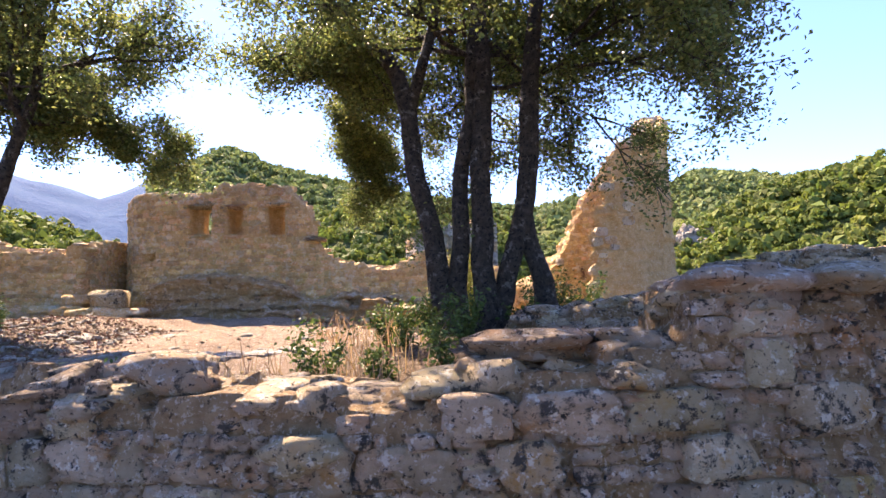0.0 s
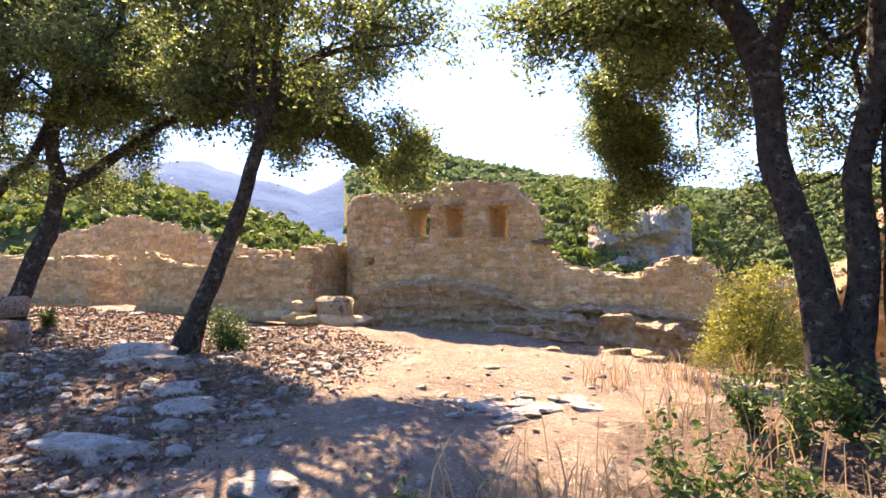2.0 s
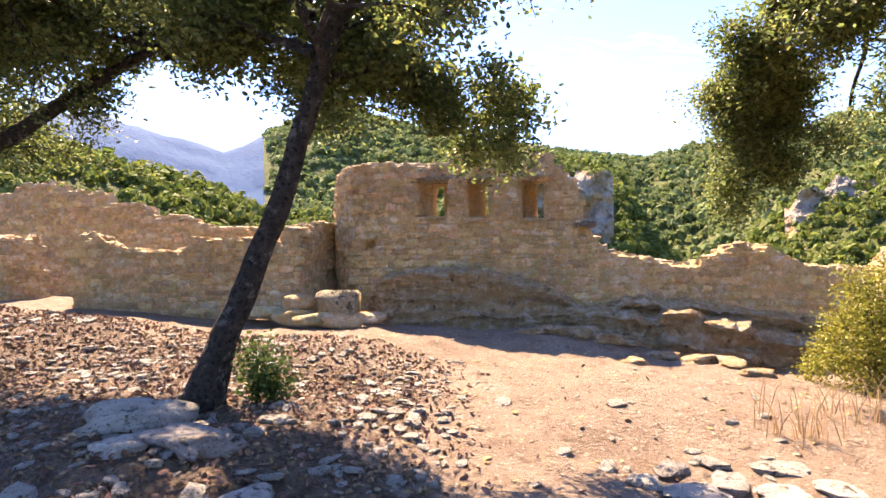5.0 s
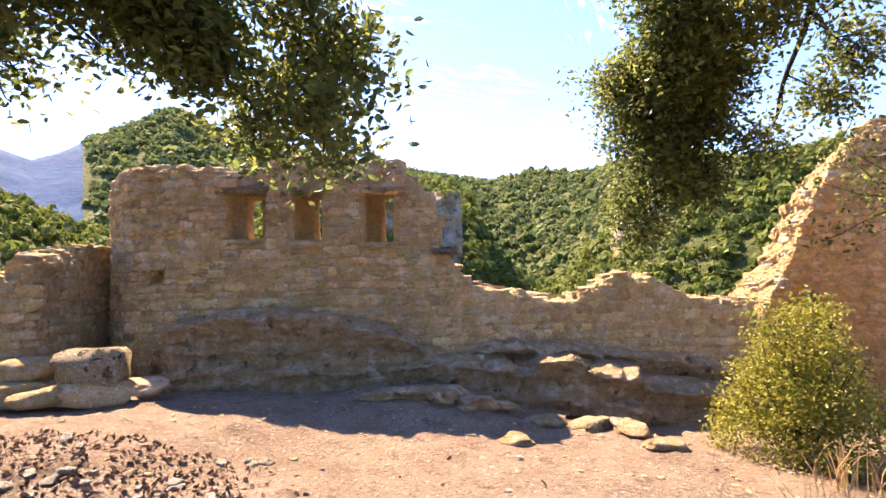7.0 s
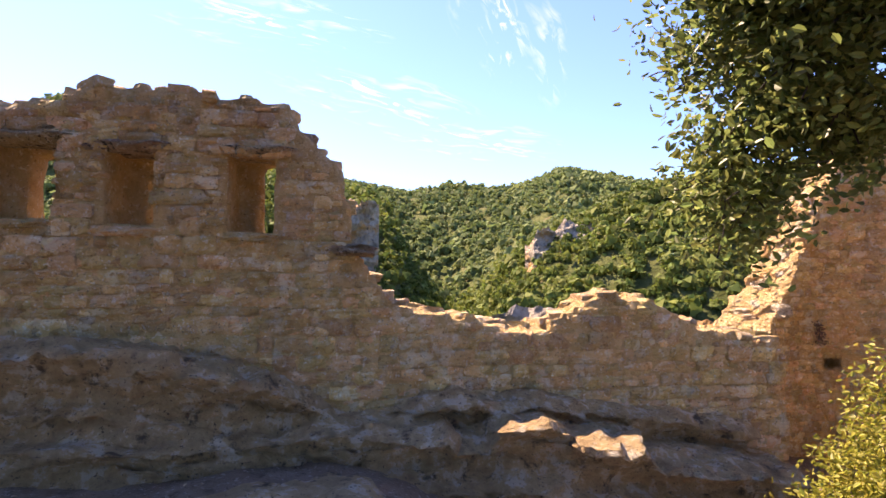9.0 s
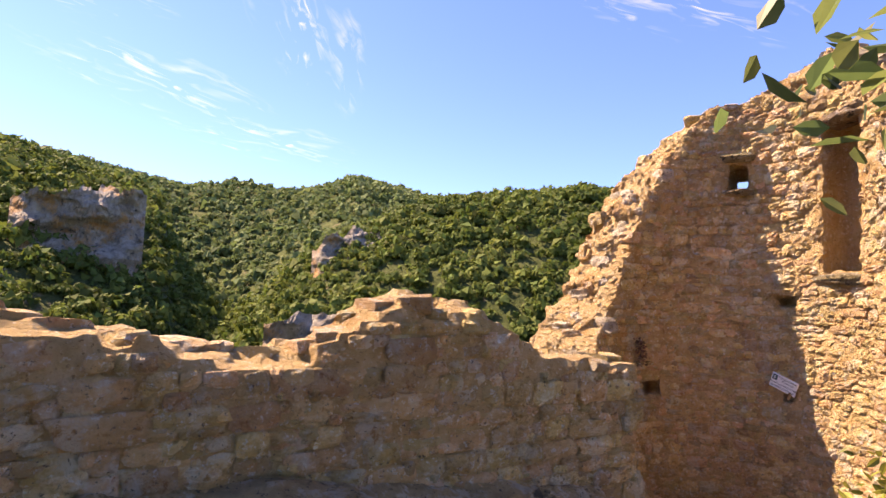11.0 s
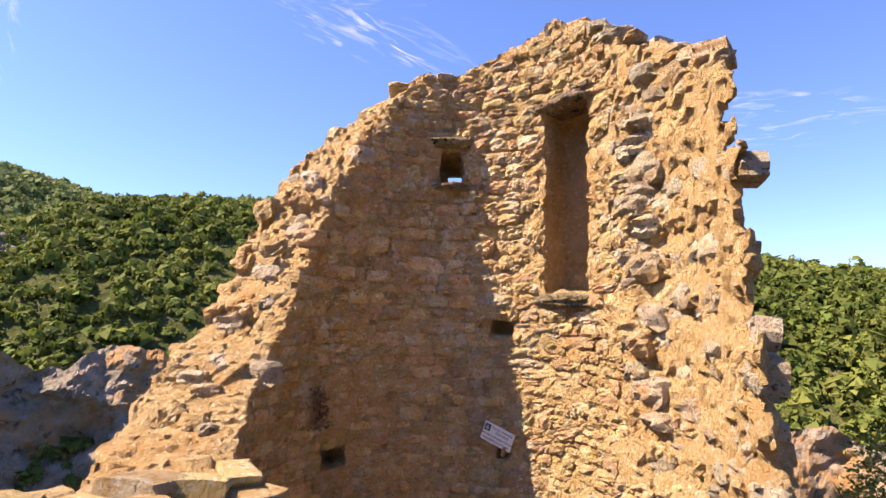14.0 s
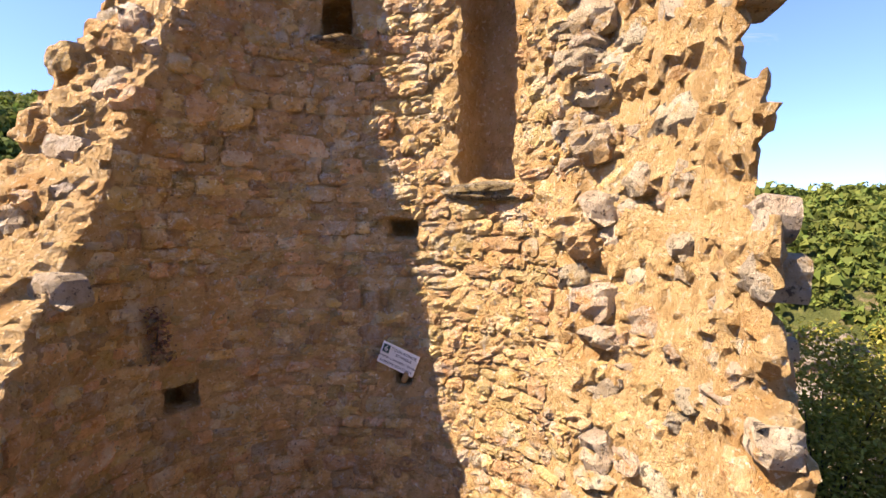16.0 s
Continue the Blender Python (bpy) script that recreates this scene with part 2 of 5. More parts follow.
def voxel_wall(name, at, s0, s1, z0, z1, solid, thick, layers=4, cell=0.075, mat=MORTAR, rough=0.014, smooth=2):
    """A ragged masonry core: cells of a curved slab that are solid, skinned, softened and roughened. at(s, z, d) gives the place."""
    ns, nz = max(1, round((s1 - s0) / cell)), max(1, round((z1 - z0) / cell))
    ds, dz, dd = (s1 - s0) / ns, (z1 - z0) / nz, thick / layers
    full = np.zeros((ns + 2, nz + 2, layers + 2), bool)
    for i in range(ns):
        for j in range(nz):
            for k in range(layers):
                full[i + 1, j + 1, k + 1] = solid(s0 + (i + 0.5) * ds, z0 + (j + 0.5) * dz, (k + 0.5) * dd)
    index, verts, faces = {}, [], []

    def node(i, j, k):
        if (i, j, k) not in index:
            index[i, j, k] = len(verts)
            verts.append(at(s0 + i * ds, z0 + j * dz, k * dd))
        return index[i, j, k]

    for i, j, k in np.argwhere(full).tolist():
        a, b, c = i - 1, j - 1, k - 1
        if not full[i, j, k - 1]:
            faces.append((node(a, b, c), node(a + 1, b, c), node(a + 1, b + 1, c), node(a, b + 1, c)))
        if not full[i, j, k + 1]:
            faces.append((node(a, b + 1, c + 1), node(a + 1, b + 1, c + 1), node(a + 1, b, c + 1), node(a, b, c + 1)))
        if not full[i - 1, j, k]:
            faces.append((node(a, b, c + 1), node(a, b, c), node(a, b + 1, c), node(a, b + 1, c + 1)))
        if not full[i + 1, j, k]:
            faces.append((node(a + 1, b, c), node(a + 1, b, c + 1), node(a + 1, b + 1, c + 1), node(a + 1, b + 1, c)))
        if not full[i, j + 1, k]:
            faces.append((node(a, b + 1, c), node(a + 1, b + 1, c), node(a + 1, b + 1, c + 1), node(a, b + 1, c + 1)))
        if not full[i, j - 1, k] and j > 1:
            faces.append((node(a, b, c + 1), node(a + 1, b, c + 1), node(a + 1, b, c), node(a, b, c)))
    co = np.array(verts)
    f = np.array(faces)
    for _ in range(smooth):
        total, count = np.zeros_like(co), np.zeros(len(co))
        for q in range(4):
            for o in (1, 3):
                np.add.at(total, f[:, q], co[f[:, (q + o) % 4]])
                np.add.at(count, f[:, q], 1)
        co = 0.5 * co + 0.5 * total / count[:, None]
    for q in range(len(co)):
        p = Vector(co[q])
        co[q] += np.array(noise.noise_vector(p * 9)) * rough + np.array(noise.noise_vector(p * 3.1)) * rough * 0.8 + np.array(noise.noise_vector(p * 21)) * rough * 0.7
    return mesh_of(name, co, f, mat)


def lay_stones(at, s0, s1, z0, z1, fits, course=(0.10, 0.16), width=(0.14, 0.32), proud=0.034, fill=0.93, kinds=14, seed=1):
    """Courses of stones over the outer face: a list of poses with sizes, and the kind."""
    rng = random.Random(seed)
    out, z = [], z0
    while z < z1:
        h = rng.uniform(*course)
        s = s0 - rng.uniform(0, 0.2)
        while s < s1:
            w = rng.uniform(*width) * (h / course[1]) ** 0.3 * (1.6 if rng.random() < 0.08 else 1)
            c, zc = s + w / 2, z + h / 2 + 0.012 * math.sin(s * 3 + z)
            if fits(c, zc, w * 0.5, h * 0.5) and rng.random() < fill:
                p, q, o = Vector(at(c, zc, 0)), Vector(at(c + 0.01, zc, 0)), Vector(at(c, zc, 0.01))
                tx, ty = (q - p).normalized(), (o - p).normalized()
                tz = tx.cross(ty).normalized()
                ty = tz.cross(tx)
                d = rng.uniform(0.08, 0.12)
                m = Matrix((tx, ty, tz)).transposed().to_4x4()
                m.translation = p + ty * (d / 2 - proud * rng.uniform(0.3, 1.5))
                m = m @ pose(0, 0, 0, rng.uniform(-4, 4), rng.uniform(-4, 4), rng.uniform(-5, 5)) @ Matrix.Diagonal((w * rng.uniform(0.9, 1.02), d, h * rng.uniform(0.86, 1.02), 1))
                out.append((m, rng.randrange(kinds)))
            s += w
        z += h
    return out


def put_stones(wall, poses, near, single=STONES, many=STONES_J, many_mat=STONE_J, limit=290, name="stone"):
    """The stones nearest to a point of the plan as pieces of their own, the rest joined."""
    poses = sorted(poses, key=lambda e: (e[0].translation - Vector(near)).length)
    for m, k in poses[:limit]:
        ob = new(name, single[k % len(single)])
        ob.parent = wall
        ob.matrix_basis = m
    if len(poses) > limit:
        part("rubble_facing", joined("rubble_facing", [(m, k % len(many)) for m, k in poses[limit:]], [many], many_mat), many_mat, wall, kind="stuff")


def profile(points):
    xs, zs = zip(*points)
    return lambda s: float(np.interp(s, xs, zs))


def ragged(s, amount=0.05, scale=4.0, seed=0.0):
    return amount * (noise.noise(Vector((s * scale, seed, 0.3))) + 0.5 * noise.noise(Vector((s * scale * 3, seed, 1.3))))


def line_map(points):
    """Along a plan polyline: s in metres, d into the wall, to the left of the way walked along it."""
    pts = [Vector(p) for p in points]
    cum = [0.0]
    for a, b in zip(pts, pts[1:]):
        cum.append(cum[-1] + (b - a).length)

    def at(s, z, d):
        k = max(i for i in range(len(pts) - 1) if cum[i] <= s + 1e-9 or i == 0)
        t = (pts[k + 1] - pts[k]).normalized()
        normals = []
        for i in range(len(pts) - 1):
            u = (pts[i + 1] - pts[i]).normalized()
            normals.append(Vector((-u.y, u.x)))
        f = (s - cum[k]) / (cum[k + 1] - cum[k])
        n0 = (normals[k] + normals[max(k - 1, 0)]).normalized()
        n1 = (normals[k] + normals[min(k + 1, len(normals) - 1)]).normalized()
        p = pts[k] + t * (s - cum[k]) + n0.lerp(n1, min(max(f, 0), 1)) * d
        return (p.x, p.y, z)

    return at, cum[-1]


# ---- ground ----
NEAR = [(6.7, -12.2, -1.3), (5.7, -11.1, -0.9), (4.8, -10.6, -0.72), (3.8, -10.4, -0.55), (3.0, -9.6, -0.35), (2.8, -7, -0.25), (3.7, -5.3, -0.38), (2.8, -4, -0.2),
        (1.4, -3.6, -0.18), (1.75, -2.6, -0.2), (2.5, -0.8, 0), (0.3, -1.7, 0.03), (-0.4, -2.8, 0.13), (0, -5.8, 0.03), (-2.3, -6.6, 0.05), (-2.4, -8, -0.05), (-7, -2, 0.45),
        (-4.5, -4, 0.38), (5.2, -0.8, -0.55), (6.4, -0.1, -0.62), (3.5, -3.1, -0.18), (4.6, -1.6, -0.3), (6.4, -0.9, -0.5), (6.6, -6.2, -0.15), (-12, -4, 0.7), (0, -14, -1.0),
        (9, -3, -0.7), (9, 1, -0.9), (5, -8.5, -0.6), (12, -9, -0.4), (-6, -10, 0.0)]
NP = np.array(NEAR)
MID = [(-75, 8), (-52, 9.2), (-40, 6.5), (-31, 3.5), (-22, 4.5), (-12, 10.2), (-8, 9.9), (0, 8.2), (3, 7.2), (5, 2), (9, -3), (13, -2), (15, 1), (19, 4.6), (26, 7.4), (31, 8.8), (37, 9.3), (45, 9.8), (60, 8.3), (82, 5.6), (98, 3.6), (110, 3), (125, 1)]
MIDR = [(-75, 190), (-30, 260), (-12, 330), (3, 330), (9, 260), (15, 190), (30, 190), (60, 200), (110, 160), (125, 160)]
FAR = [(-80, 8), (-60, 11), (-46, 12.3), (-36, 10), (-30, 12.6), (-25.2, 15.1), (-21, 13.4), (-10, 11), (-2, 9.9), (5, 8.8), (9.2, 9.6), (14.5, 9.1), (18, 9.8), (20.8, 10.9), (28, 9.4), (40, 8), (125, 3)]
EYE0 = (3.0, -4.0)


def smooth01(v):
    v = np.clip(v, 0, 1)
    return v * v * (3 - 2 * v)


def height(x, y):
    x, y = np.asarray(x, float), np.asarray(y, float)
    w = 1 / (((x[..., None] - NP[:, 0]) ** 2 + (y[..., None] - NP[:, 1]) ** 2) ** 1.6 + 0.02)
    z = (w * NP[:, 2]).sum(-1) / w.sum(-1)
    dx, dy = x - EYE0[0], y - EYE0[1]
    r, az = np.hypot(dx, dy), np.degrees(np.arctan2(dx, dy))
    mr = np.interp(az, *zip(*MIDR))
    mz = 1.4 + np.tan(np.radians(np.interp(az, *zip(*MID)))) * mr
    fz = 1.4 + np.tan(np.radians(np.interp(az, *zip(*FAR)) - 0.45)) * 760
    low = -46.0
    rim = 13 + 9 * smooth01((np.abs(az - 20) - 55) / 40) + 30 * smooth01((np.abs(az - 20) - 75) / 30)
    out = smooth01((r - rim * 0.62) / (rim * 1.6))
    val = z * (1 - out) + low * out
    up = smooth01((r - 62) / (mr - 62))
    val = np.where(r > 62, low + (mz - low) * up ** 0.85, val)
    back = smooth01((r - mr) / 120)
    dip = np.minimum(mz - 25, fz * 0.35)
    val = np.where(r > mr, mz + (dip - mz) * back, val)
    rise = smooth01((r - mr - 90) / (760 - mr - 90))
    val = np.where(r > mr + 90, val * (1 - rise) + fz * rise, val)
    val = np.where(r > 760, fz * (1 - smooth01((r - 760) / 1600)) - 10 * smooth01((r - 760) / 1600), val)
    behind = smooth01((np.abs(az - 15) - 105) / 20)
    return val * (1 - behind) + (z - 0.02 * np.maximum(r - 12, 0) * (r < 700) - 13.8 * (r >= 700)) * behind


def build_ground():
    na = 400
    radii = [0.0]
    step = 0.09
    while radii[-1] < 2900:
        radii.append(radii[-1] + step)
        step = max(0.09, min(radii[-1] * 0.028, 60))
    ang = np.linspace(0, 2 * np.pi, na, endpoint=False)
    rr, aa = np.meshgrid(np.array(radii[1:]), ang, indexing="ij")
    x, y = EYE0[0] + rr * np.sin(aa), EYE0[1] + rr * np.cos(aa)
    z = height(x, y)
    flat = np.stack([x, y, z], -1).reshape(-1, 3)
    for q in range(len(flat)):
        p, r = Vector(flat[q]), rr.flat[q]
        if r < 16:
            k = Vector((p.x, p.y, 0))
            flat[q, 2] += 0.035 * noise.noise(k * 1.3) + 0.03 * noise.noise(k * 4) + 0.012 * noise.noise(k * 11)
        elif r > 40:
            k = Vector((p.x, p.y, 0)) * 0.02
            flat[q, 2] += min(r / 760, 1) * 5 * noise.fractal(k, 0.7, 2.1, 5)
    verts = np.concatenate([[[EYE0[0], EYE0[1], float(height(*EYE0))]], flat])
    nr = len(radii) - 1
    faces = [(0, 1 + (a + 1) % na, 1 + a) for a in range(na)]
    for r in range(nr - 1):
        b = 1 + r * na
        for a in range(na):
            c = (a + 1) % na
            faces.append((b + a, b + c, b + na + c, b + na + a))
    me = mesh_of("ground", verts, faces, GROUND, True)
    me.materials.append(SCRUB)
    rad = np.concatenate([np.zeros(na), np.repeat(np.array(radii[1:-1]), na)])
    me.materials.append(SOIL)
    me.materials.append(HAZE_HILL)
    cx, cy = np.concatenate([np.full(na, EYE0[0]), x[:-1].ravel()]), np.concatenate([np.full(na, EYE0[1]), y[:-1].ravel()])
    turn = np.degrees(np.arctan2(cx - EYE0[0], cy - EYE0[1]))
    wob = np.array([0.5 * noise.fractal(Vector((a, b, 0)) * 1.6, 0.8, 2.1, 4) if r < 14 else 0 for a, b, r in zip(cx, cy, rad)])
    under = ((cx + wob < 2.3 - 0.3 * (cy + 8)) & (cy + wob < -3.6) & (cx > -16) & (cy > -12)) | (np.hypot(cx - 6.4, cy + 6.6) + wob < 1.6)
    # Index 3: far slopes on the left, with the haze in their colour.
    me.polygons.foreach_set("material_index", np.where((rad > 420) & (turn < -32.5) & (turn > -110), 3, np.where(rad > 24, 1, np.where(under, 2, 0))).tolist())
    return me


tagged(new("ground", build_ground()), "dry stony earth terrace falling into a wooded valley", "ground", kind="structure")


def ground_z(x, y):
    return float(height(np.array(x), np.array(y)))


# ---- walls ----
def wall(name, label, points, top, z0, thick, cell=0.075, holes=(), niches=(), stones=True, near=(3, -4, 1), course=(0.075, 0.165), width=(0.12, 0.36), seed=1, cap=True, proud=0.031, limit=290, rag=0.06, fill=0.93, face=STONES, facej=STONES_J, facem=STONE_J, core=MORTAR):
    """A ruined masonry wall over a plan line: top(s) its broken crest, holes (s0, s1, z0, z1) through it, niches with a depth besides."""
    at, length = line_map(points)
    crest = lambda s: top(s) + ragged(s, rag, 2.2, seed)

    def solid(s, z, d):
        if z > crest(s) + 0.10 * noise.noise(Vector((s * 5, d * 6, z * 5 + seed))):
            return False
        for a, b, c, e, *deep in (*holes, *niches):
            if a < s < b and c < z < e and (not deep or d < deep[0]):
                return False
        return True

    root = thing(name, label, "wall", kind="structure")
    zmax = max(crest(length * k / 60) for k in range(61)) + 0.15
    part("masonry_core", voxel_wall("masonry_core", at, 0, length, z0, zmax, solid, thick, cell=cell, mat=core), core, root)

    def fits(s, z, w, h):
        return 0.0 < s < length and all(solid(min(max(s + a * w * 0.85, 0), length), z + b * h * 0.9, 0.01) for a in (-1, 0, 1) for b in (-1, 1))

    poses = lay_stones(at, 0, length, z0, zmax, fits, course, width, proud, fill, len(face), seed) if stones else []
    small = lay_stones(at, 0, length, z0, zmax, fits, (0.05, 0.1), (0.06, 0.17), proud * 0.75, 0.7, len(face), seed + 50) if stones else []
    if small:
        part("pinning_stones", joined("pinning_stones", small, [facej], facem), facem, root, kind="stuff")
    rng = random.Random(seed + 99)
    if cap:
        s = 0.0
        while s < length:
            w = rng.uniform(0.12, 0.3)
            p, q = Vector(at(s + w / 2, 0, thick * rng.uniform(0.1, 0.8))), Vector(at(min(s + w / 2 + 0.02, length), 0, thick * 0.4))
            zc = crest(min(s + w / 2, length))
            if not any(a < s < b and c < zc < e for a, b, c, e, *_ in holes):
                m = Matrix.Translation((p.x, p.y, zc - 0.02)) @ pose(0, 0, 0, rng.uniform(-8, 8), rng.uniform(-8, 8), rng.uniform(0, 360)) @ Matrix.Diagonal((w, rng.uniform(0.12, 0.24), rng.uniform(0.07, 0.13), 1))
                poses.append((m, rng.randrange(14)))
            s += w * rng.uniform(0.45, 1.0)
    put_stones(root, poses, near, face, facej, facem, limit)
    return root, at, length


# wall with three small windows and the low stretch towards the tower
WALL_LINE = [(-2.3, 1.45), (-1.92, 0.8), (-1.45, 0.33), (-0.5, 0.1), (3.2, 0.08), (4.5, 0.32), (6.0, 0.32), (7.15, 0.36)]
OFF = line_map(WALL_LINE[:4])[1] + 0.5  # s of x = 0
wall_top = profile([(0, 2.5), (0.6, 2.85), (OFF - 1.1, 2.9), (OFF - 0.1, 2.82), (OFF + 0.5, 2.82), (OFF + 0.54, 3.0), (OFF + 0.9, 2.98), (OFF + 1.5, 3.0), (OFF + 1.7, 2.93), (OFF + 2.3, 2.9), (OFF + 2.4, 2.72),
                    (OFF + 2.6, 2.5), (OFF + 2.78, 2.35), (OFF + 2.84, 1.95), (OFF + 2.9, 1.62), (OFF + 3.05, 1.42), (OFF + 3.2, 1.22), (OFF + 3.8, 1.1), (OFF + 4.6, 0.98), (OFF + 4.95, 1.15), (OFF + 5.2, 1.3), (OFF + 5.75, 1.28),
                    (OFF + 5.95, 1.1), (OFF + 6.2, 0.94), (OFF + 7.4, 0.86)])
W = [(OFF + 0.0, OFF + 0.50, 1.87, 2.47, 0.34), (OFF + 0.88, OFF + 1.24, 1.83, 2.43, 0.36), (OFF + 1.83, OFF + 2.22, 1.80, 2.43, 0.36)]
SLITS = [(OFF + 0.15, OFF + 0.36, 1.87, 2.46), (OFF + 1.12, OFF + 1.23, 1.83, 2.43), (OFF + 2.08, OFF + 2.21, 1.8, 2.43)]
wall_1, at_1, _ = wall("wall_1", "ruined ochre rubble wall with three small square windows", WALL_LINE, wall_top, -0.9, 0.55, holes=SLITS,
                       niches=W + [(OFF - 1.18, OFF - 0.92, 1.33, 1.46, 0.25)], near=(3.2, -0.5, 1.0), seed=3, rag=0.03, cell=0.06)
for a, b, c, e, _ in W:
    for w, z, h, over in ((b - a + 0.3, e + 0.075, 0.15, 0.03), (b - a + 0.16, c - 0.05, 0.09, 0.04)):
        lintel = new("lintel" if z > e else "window_sill", GREYS[2] if z > e else STONES[5])
        lintel.parent = wall_1
        lintel.matrix_basis = Matrix.Translation(at_1((a + b) / 2, z, 0.16 - over)) @ Matrix.Diagonal((w, 0.34, h, 1))
shelf = new("ledge_stone", GREYS[4])
shelf.parent = wall_1
shelf.matrix_basis = Matrix.Translation((2.82, 0.22, 1.665)) @ pose(0, 0, 0, 0, 1, 0) @ Matrix.Diagonal((0.46, 0.5, 0.1, 1))

# low wall towards the gateway
wall("wall_2", "low broken ochre rubble wall beside the gateway", [(-5.4, -2.1), (-3.6, -1.35), (-1.95, -0.75)], profile([(0, 1.58), (0.5, 1.55), (0.75, 1.32), (1.6, 1.3), (2.0, 1.47), (3.0, 1.5), (3.4, 1.45), (3.9, 1.65), (4.2, 1.7)]), 0.1, 0.6, seed=5, near=(-2, -2, 1), limit=200)
wall("wall_3", "stub of rubble wall closing the gateway corner", [(-2.0, -0.62), (-2.3, 1.5)], profile([(0, 1.68), (2, 1.9)]), 0.0, 0.4, seed=6, limit=60)
# gateway pier
wall("wall_4", "squared ochre masonry pier of the gateway", [(-9.3, -2.2), (-7.3, -1.75), (-7.15, -1.1)], profile([(0, 1.45), (0.5, 1.6), (2.2, 1.62), (3, 1.62)]), 0.1, 0.7, seed=7, limit=80)
# stepped walls behind
wall("wall_5", "long stepped ochre rubble wall beyond the gateway", [(-12.5, 0.5), (-4.3, 1.3)], profile([(0, 2.5), (2.2, 2.75), (2.6, 3.0), (3.4, 3.0), (3.5, 2.75), (4.6, 2.7), (4.7, 2.45), (5.6, 2.4), (5.8, 2.15), (6.8, 2.1), (7.0, 1.9), (8.3, 1.8)]), 0.2, 0.6, cell=0.1, seed=8, limit=120, near=(-6, 1, 2))
wall("wall_6", "low sunlit rubble wall at the terrace edge", [(-18, -3.2), (-12.4, 0.2)], profile([(0, 1.75), (7, 1.9)]), 0.3, 0.6, cell=0.12, seed=9, limit=80, near=(-13, 0, 2))

# near walls by the path
TOP_7 = profile([(0, -0.2), (0.45, -0.08), (0.8, -0.14), (1.45, -0.19), (2.1, -0.2), (2.4, -0.08), (2.9, 0.0), (3.2, 0.02), (3.28, 0.2), (3.9, 0.17), (5.0, 0.2), (7.5, 0.35)])
TOP_8 = profile([(0, -0.05), (0.25, 0.05), (0.8, 0.13), (1.8, 0.17), (1.95, 0.42), (2.6, 0.5), (4, 0.6)])
wall_7, at_7, len_7 = wall("wall_7", "collapsed grey lichen-stained rubble wall by the path", [(4.25, -9.85), (5.6, -9.95), (6.6, -10.0), (7.1, -10.0), (9.4, -9.6), (11.5, -9.0)], TOP_7, -1.7, 0.6, seed=11,
     course=(0.08, 0.21), width=(0.12, 0.46), proud=0.045, fill=0.9, near=(6.3, -10, -0.2), face=GREYS, facej=GREYS, facem=GREY, limit=250, core=EARTH)
wall_8, at_8, len_8 = wall("wall_8", "low grey rubble wall beside the oak", [(6.9, -7.1), (7.7, -7.2), (10.4, -6.9)], TOP_8, -0.9, 0.5, seed=12, course=(0.09, 0.2), width=(0.12, 0.4), proud=0.045, core=EARTH, face=GREYS, facej=GREYS, facem=GREY, limit=80, near=(7, -8, 0))
# round corner tower, broken open
TC, TR, TT = (8.88, 0.78), 1.27, 0.88


def tower_at(s, z, d):
    a = math.pi * 0.5 - s / TR  # s runs from the far end round to the near end
    r = TR + d
    return (TC[0] + r * math.cos(a), TC[1] + r * math.sin(a), z)


def arc_s(deg):
    return (90 - deg) * math.pi / 180 * TR


left_edge = profile([(-1.2, arc_s(170)), (0.45, arc_s(158)), (0.75, arc_s(124)), (0.95, arc_s(115)), (1.36, arc_s(102)), (1.87, arc_s(90)), (2.31, arc_s(82)), (2.73, arc_s(74)), (3.0, arc_s(68)), (3.28, arc_s(60)), (3.63, arc_s(46)), (5, arc_s(20))])
right_edge = profile([(-1.2, arc_s(-58)), (0.3, arc_s(-52)), (1.0, arc_s(-48)), (2.0, arc_s(-47)), (2.9, arc_s(-40)), (5, arc_s(-30))])
outer_thick = profile([(-1.2, 0.86), (0.1, 0.74), (0.5, 0.64), (1.2, 0.54), (2.0, 0.46), (3.0, 0.42), (5, 0.36)])
tower_crest = profile([(arc_s(110), 2.9), (arc_s(95), 2.98), (arc_s(80), 3.2), (arc_s(54), 3.57), (arc_s(36), 3.68), (arc_s(21), 3.75), (arc_s(2), 3.95), (arc_s(-14), 4.06), (arc_s(-28), 3.9), (arc_s(-45), 3.55), (arc_s(-62), 3.3), (arc_s(-74), 3.1), (arc_s(-82), 2.9), (arc_s(-90), 2.7)])


slant = profile([(0.9, 0.0), (1.5, 0.02), (2.5, 0.1), (3.0, 0.08), (3.6, 0.0)])


def thick_at(s, z):
    """How thick the wall still stands: stepped out at the entrance, full on the valley side."""
    full = 0.62 * min(max((arc_s(-62) - s) / 0.4, 0), 1) + 0.12 * min(max((arc_s(45) - s) / 0.3, 0), 1) * min(max((3.2 - z) / 0.6, 0), 1)
    return max(outer_thick(z), full)


def left_at(z, d):
    """Where the masonry breaks off on the valley side, slanting outwards."""
    return left_edge(z) - slant(z) * min(d / 0.45, 1.1)


hollow = profile([(-0.5, 0.0), (0.6, 0.06), (1.2, 0.2), (2.6, 0.26), (3.4, 0.1)])


def right_at(z, d):
    """The broken end by the entrance, a long slanting section through the wall."""
    return right_edge(z) + (arc_s(-90) - right_edge(z)) * min(d / 0.45, 1.12) - hollow(z) * math.sin(math.pi * min(max((d - 0.04) / 0.36, 0), 1))


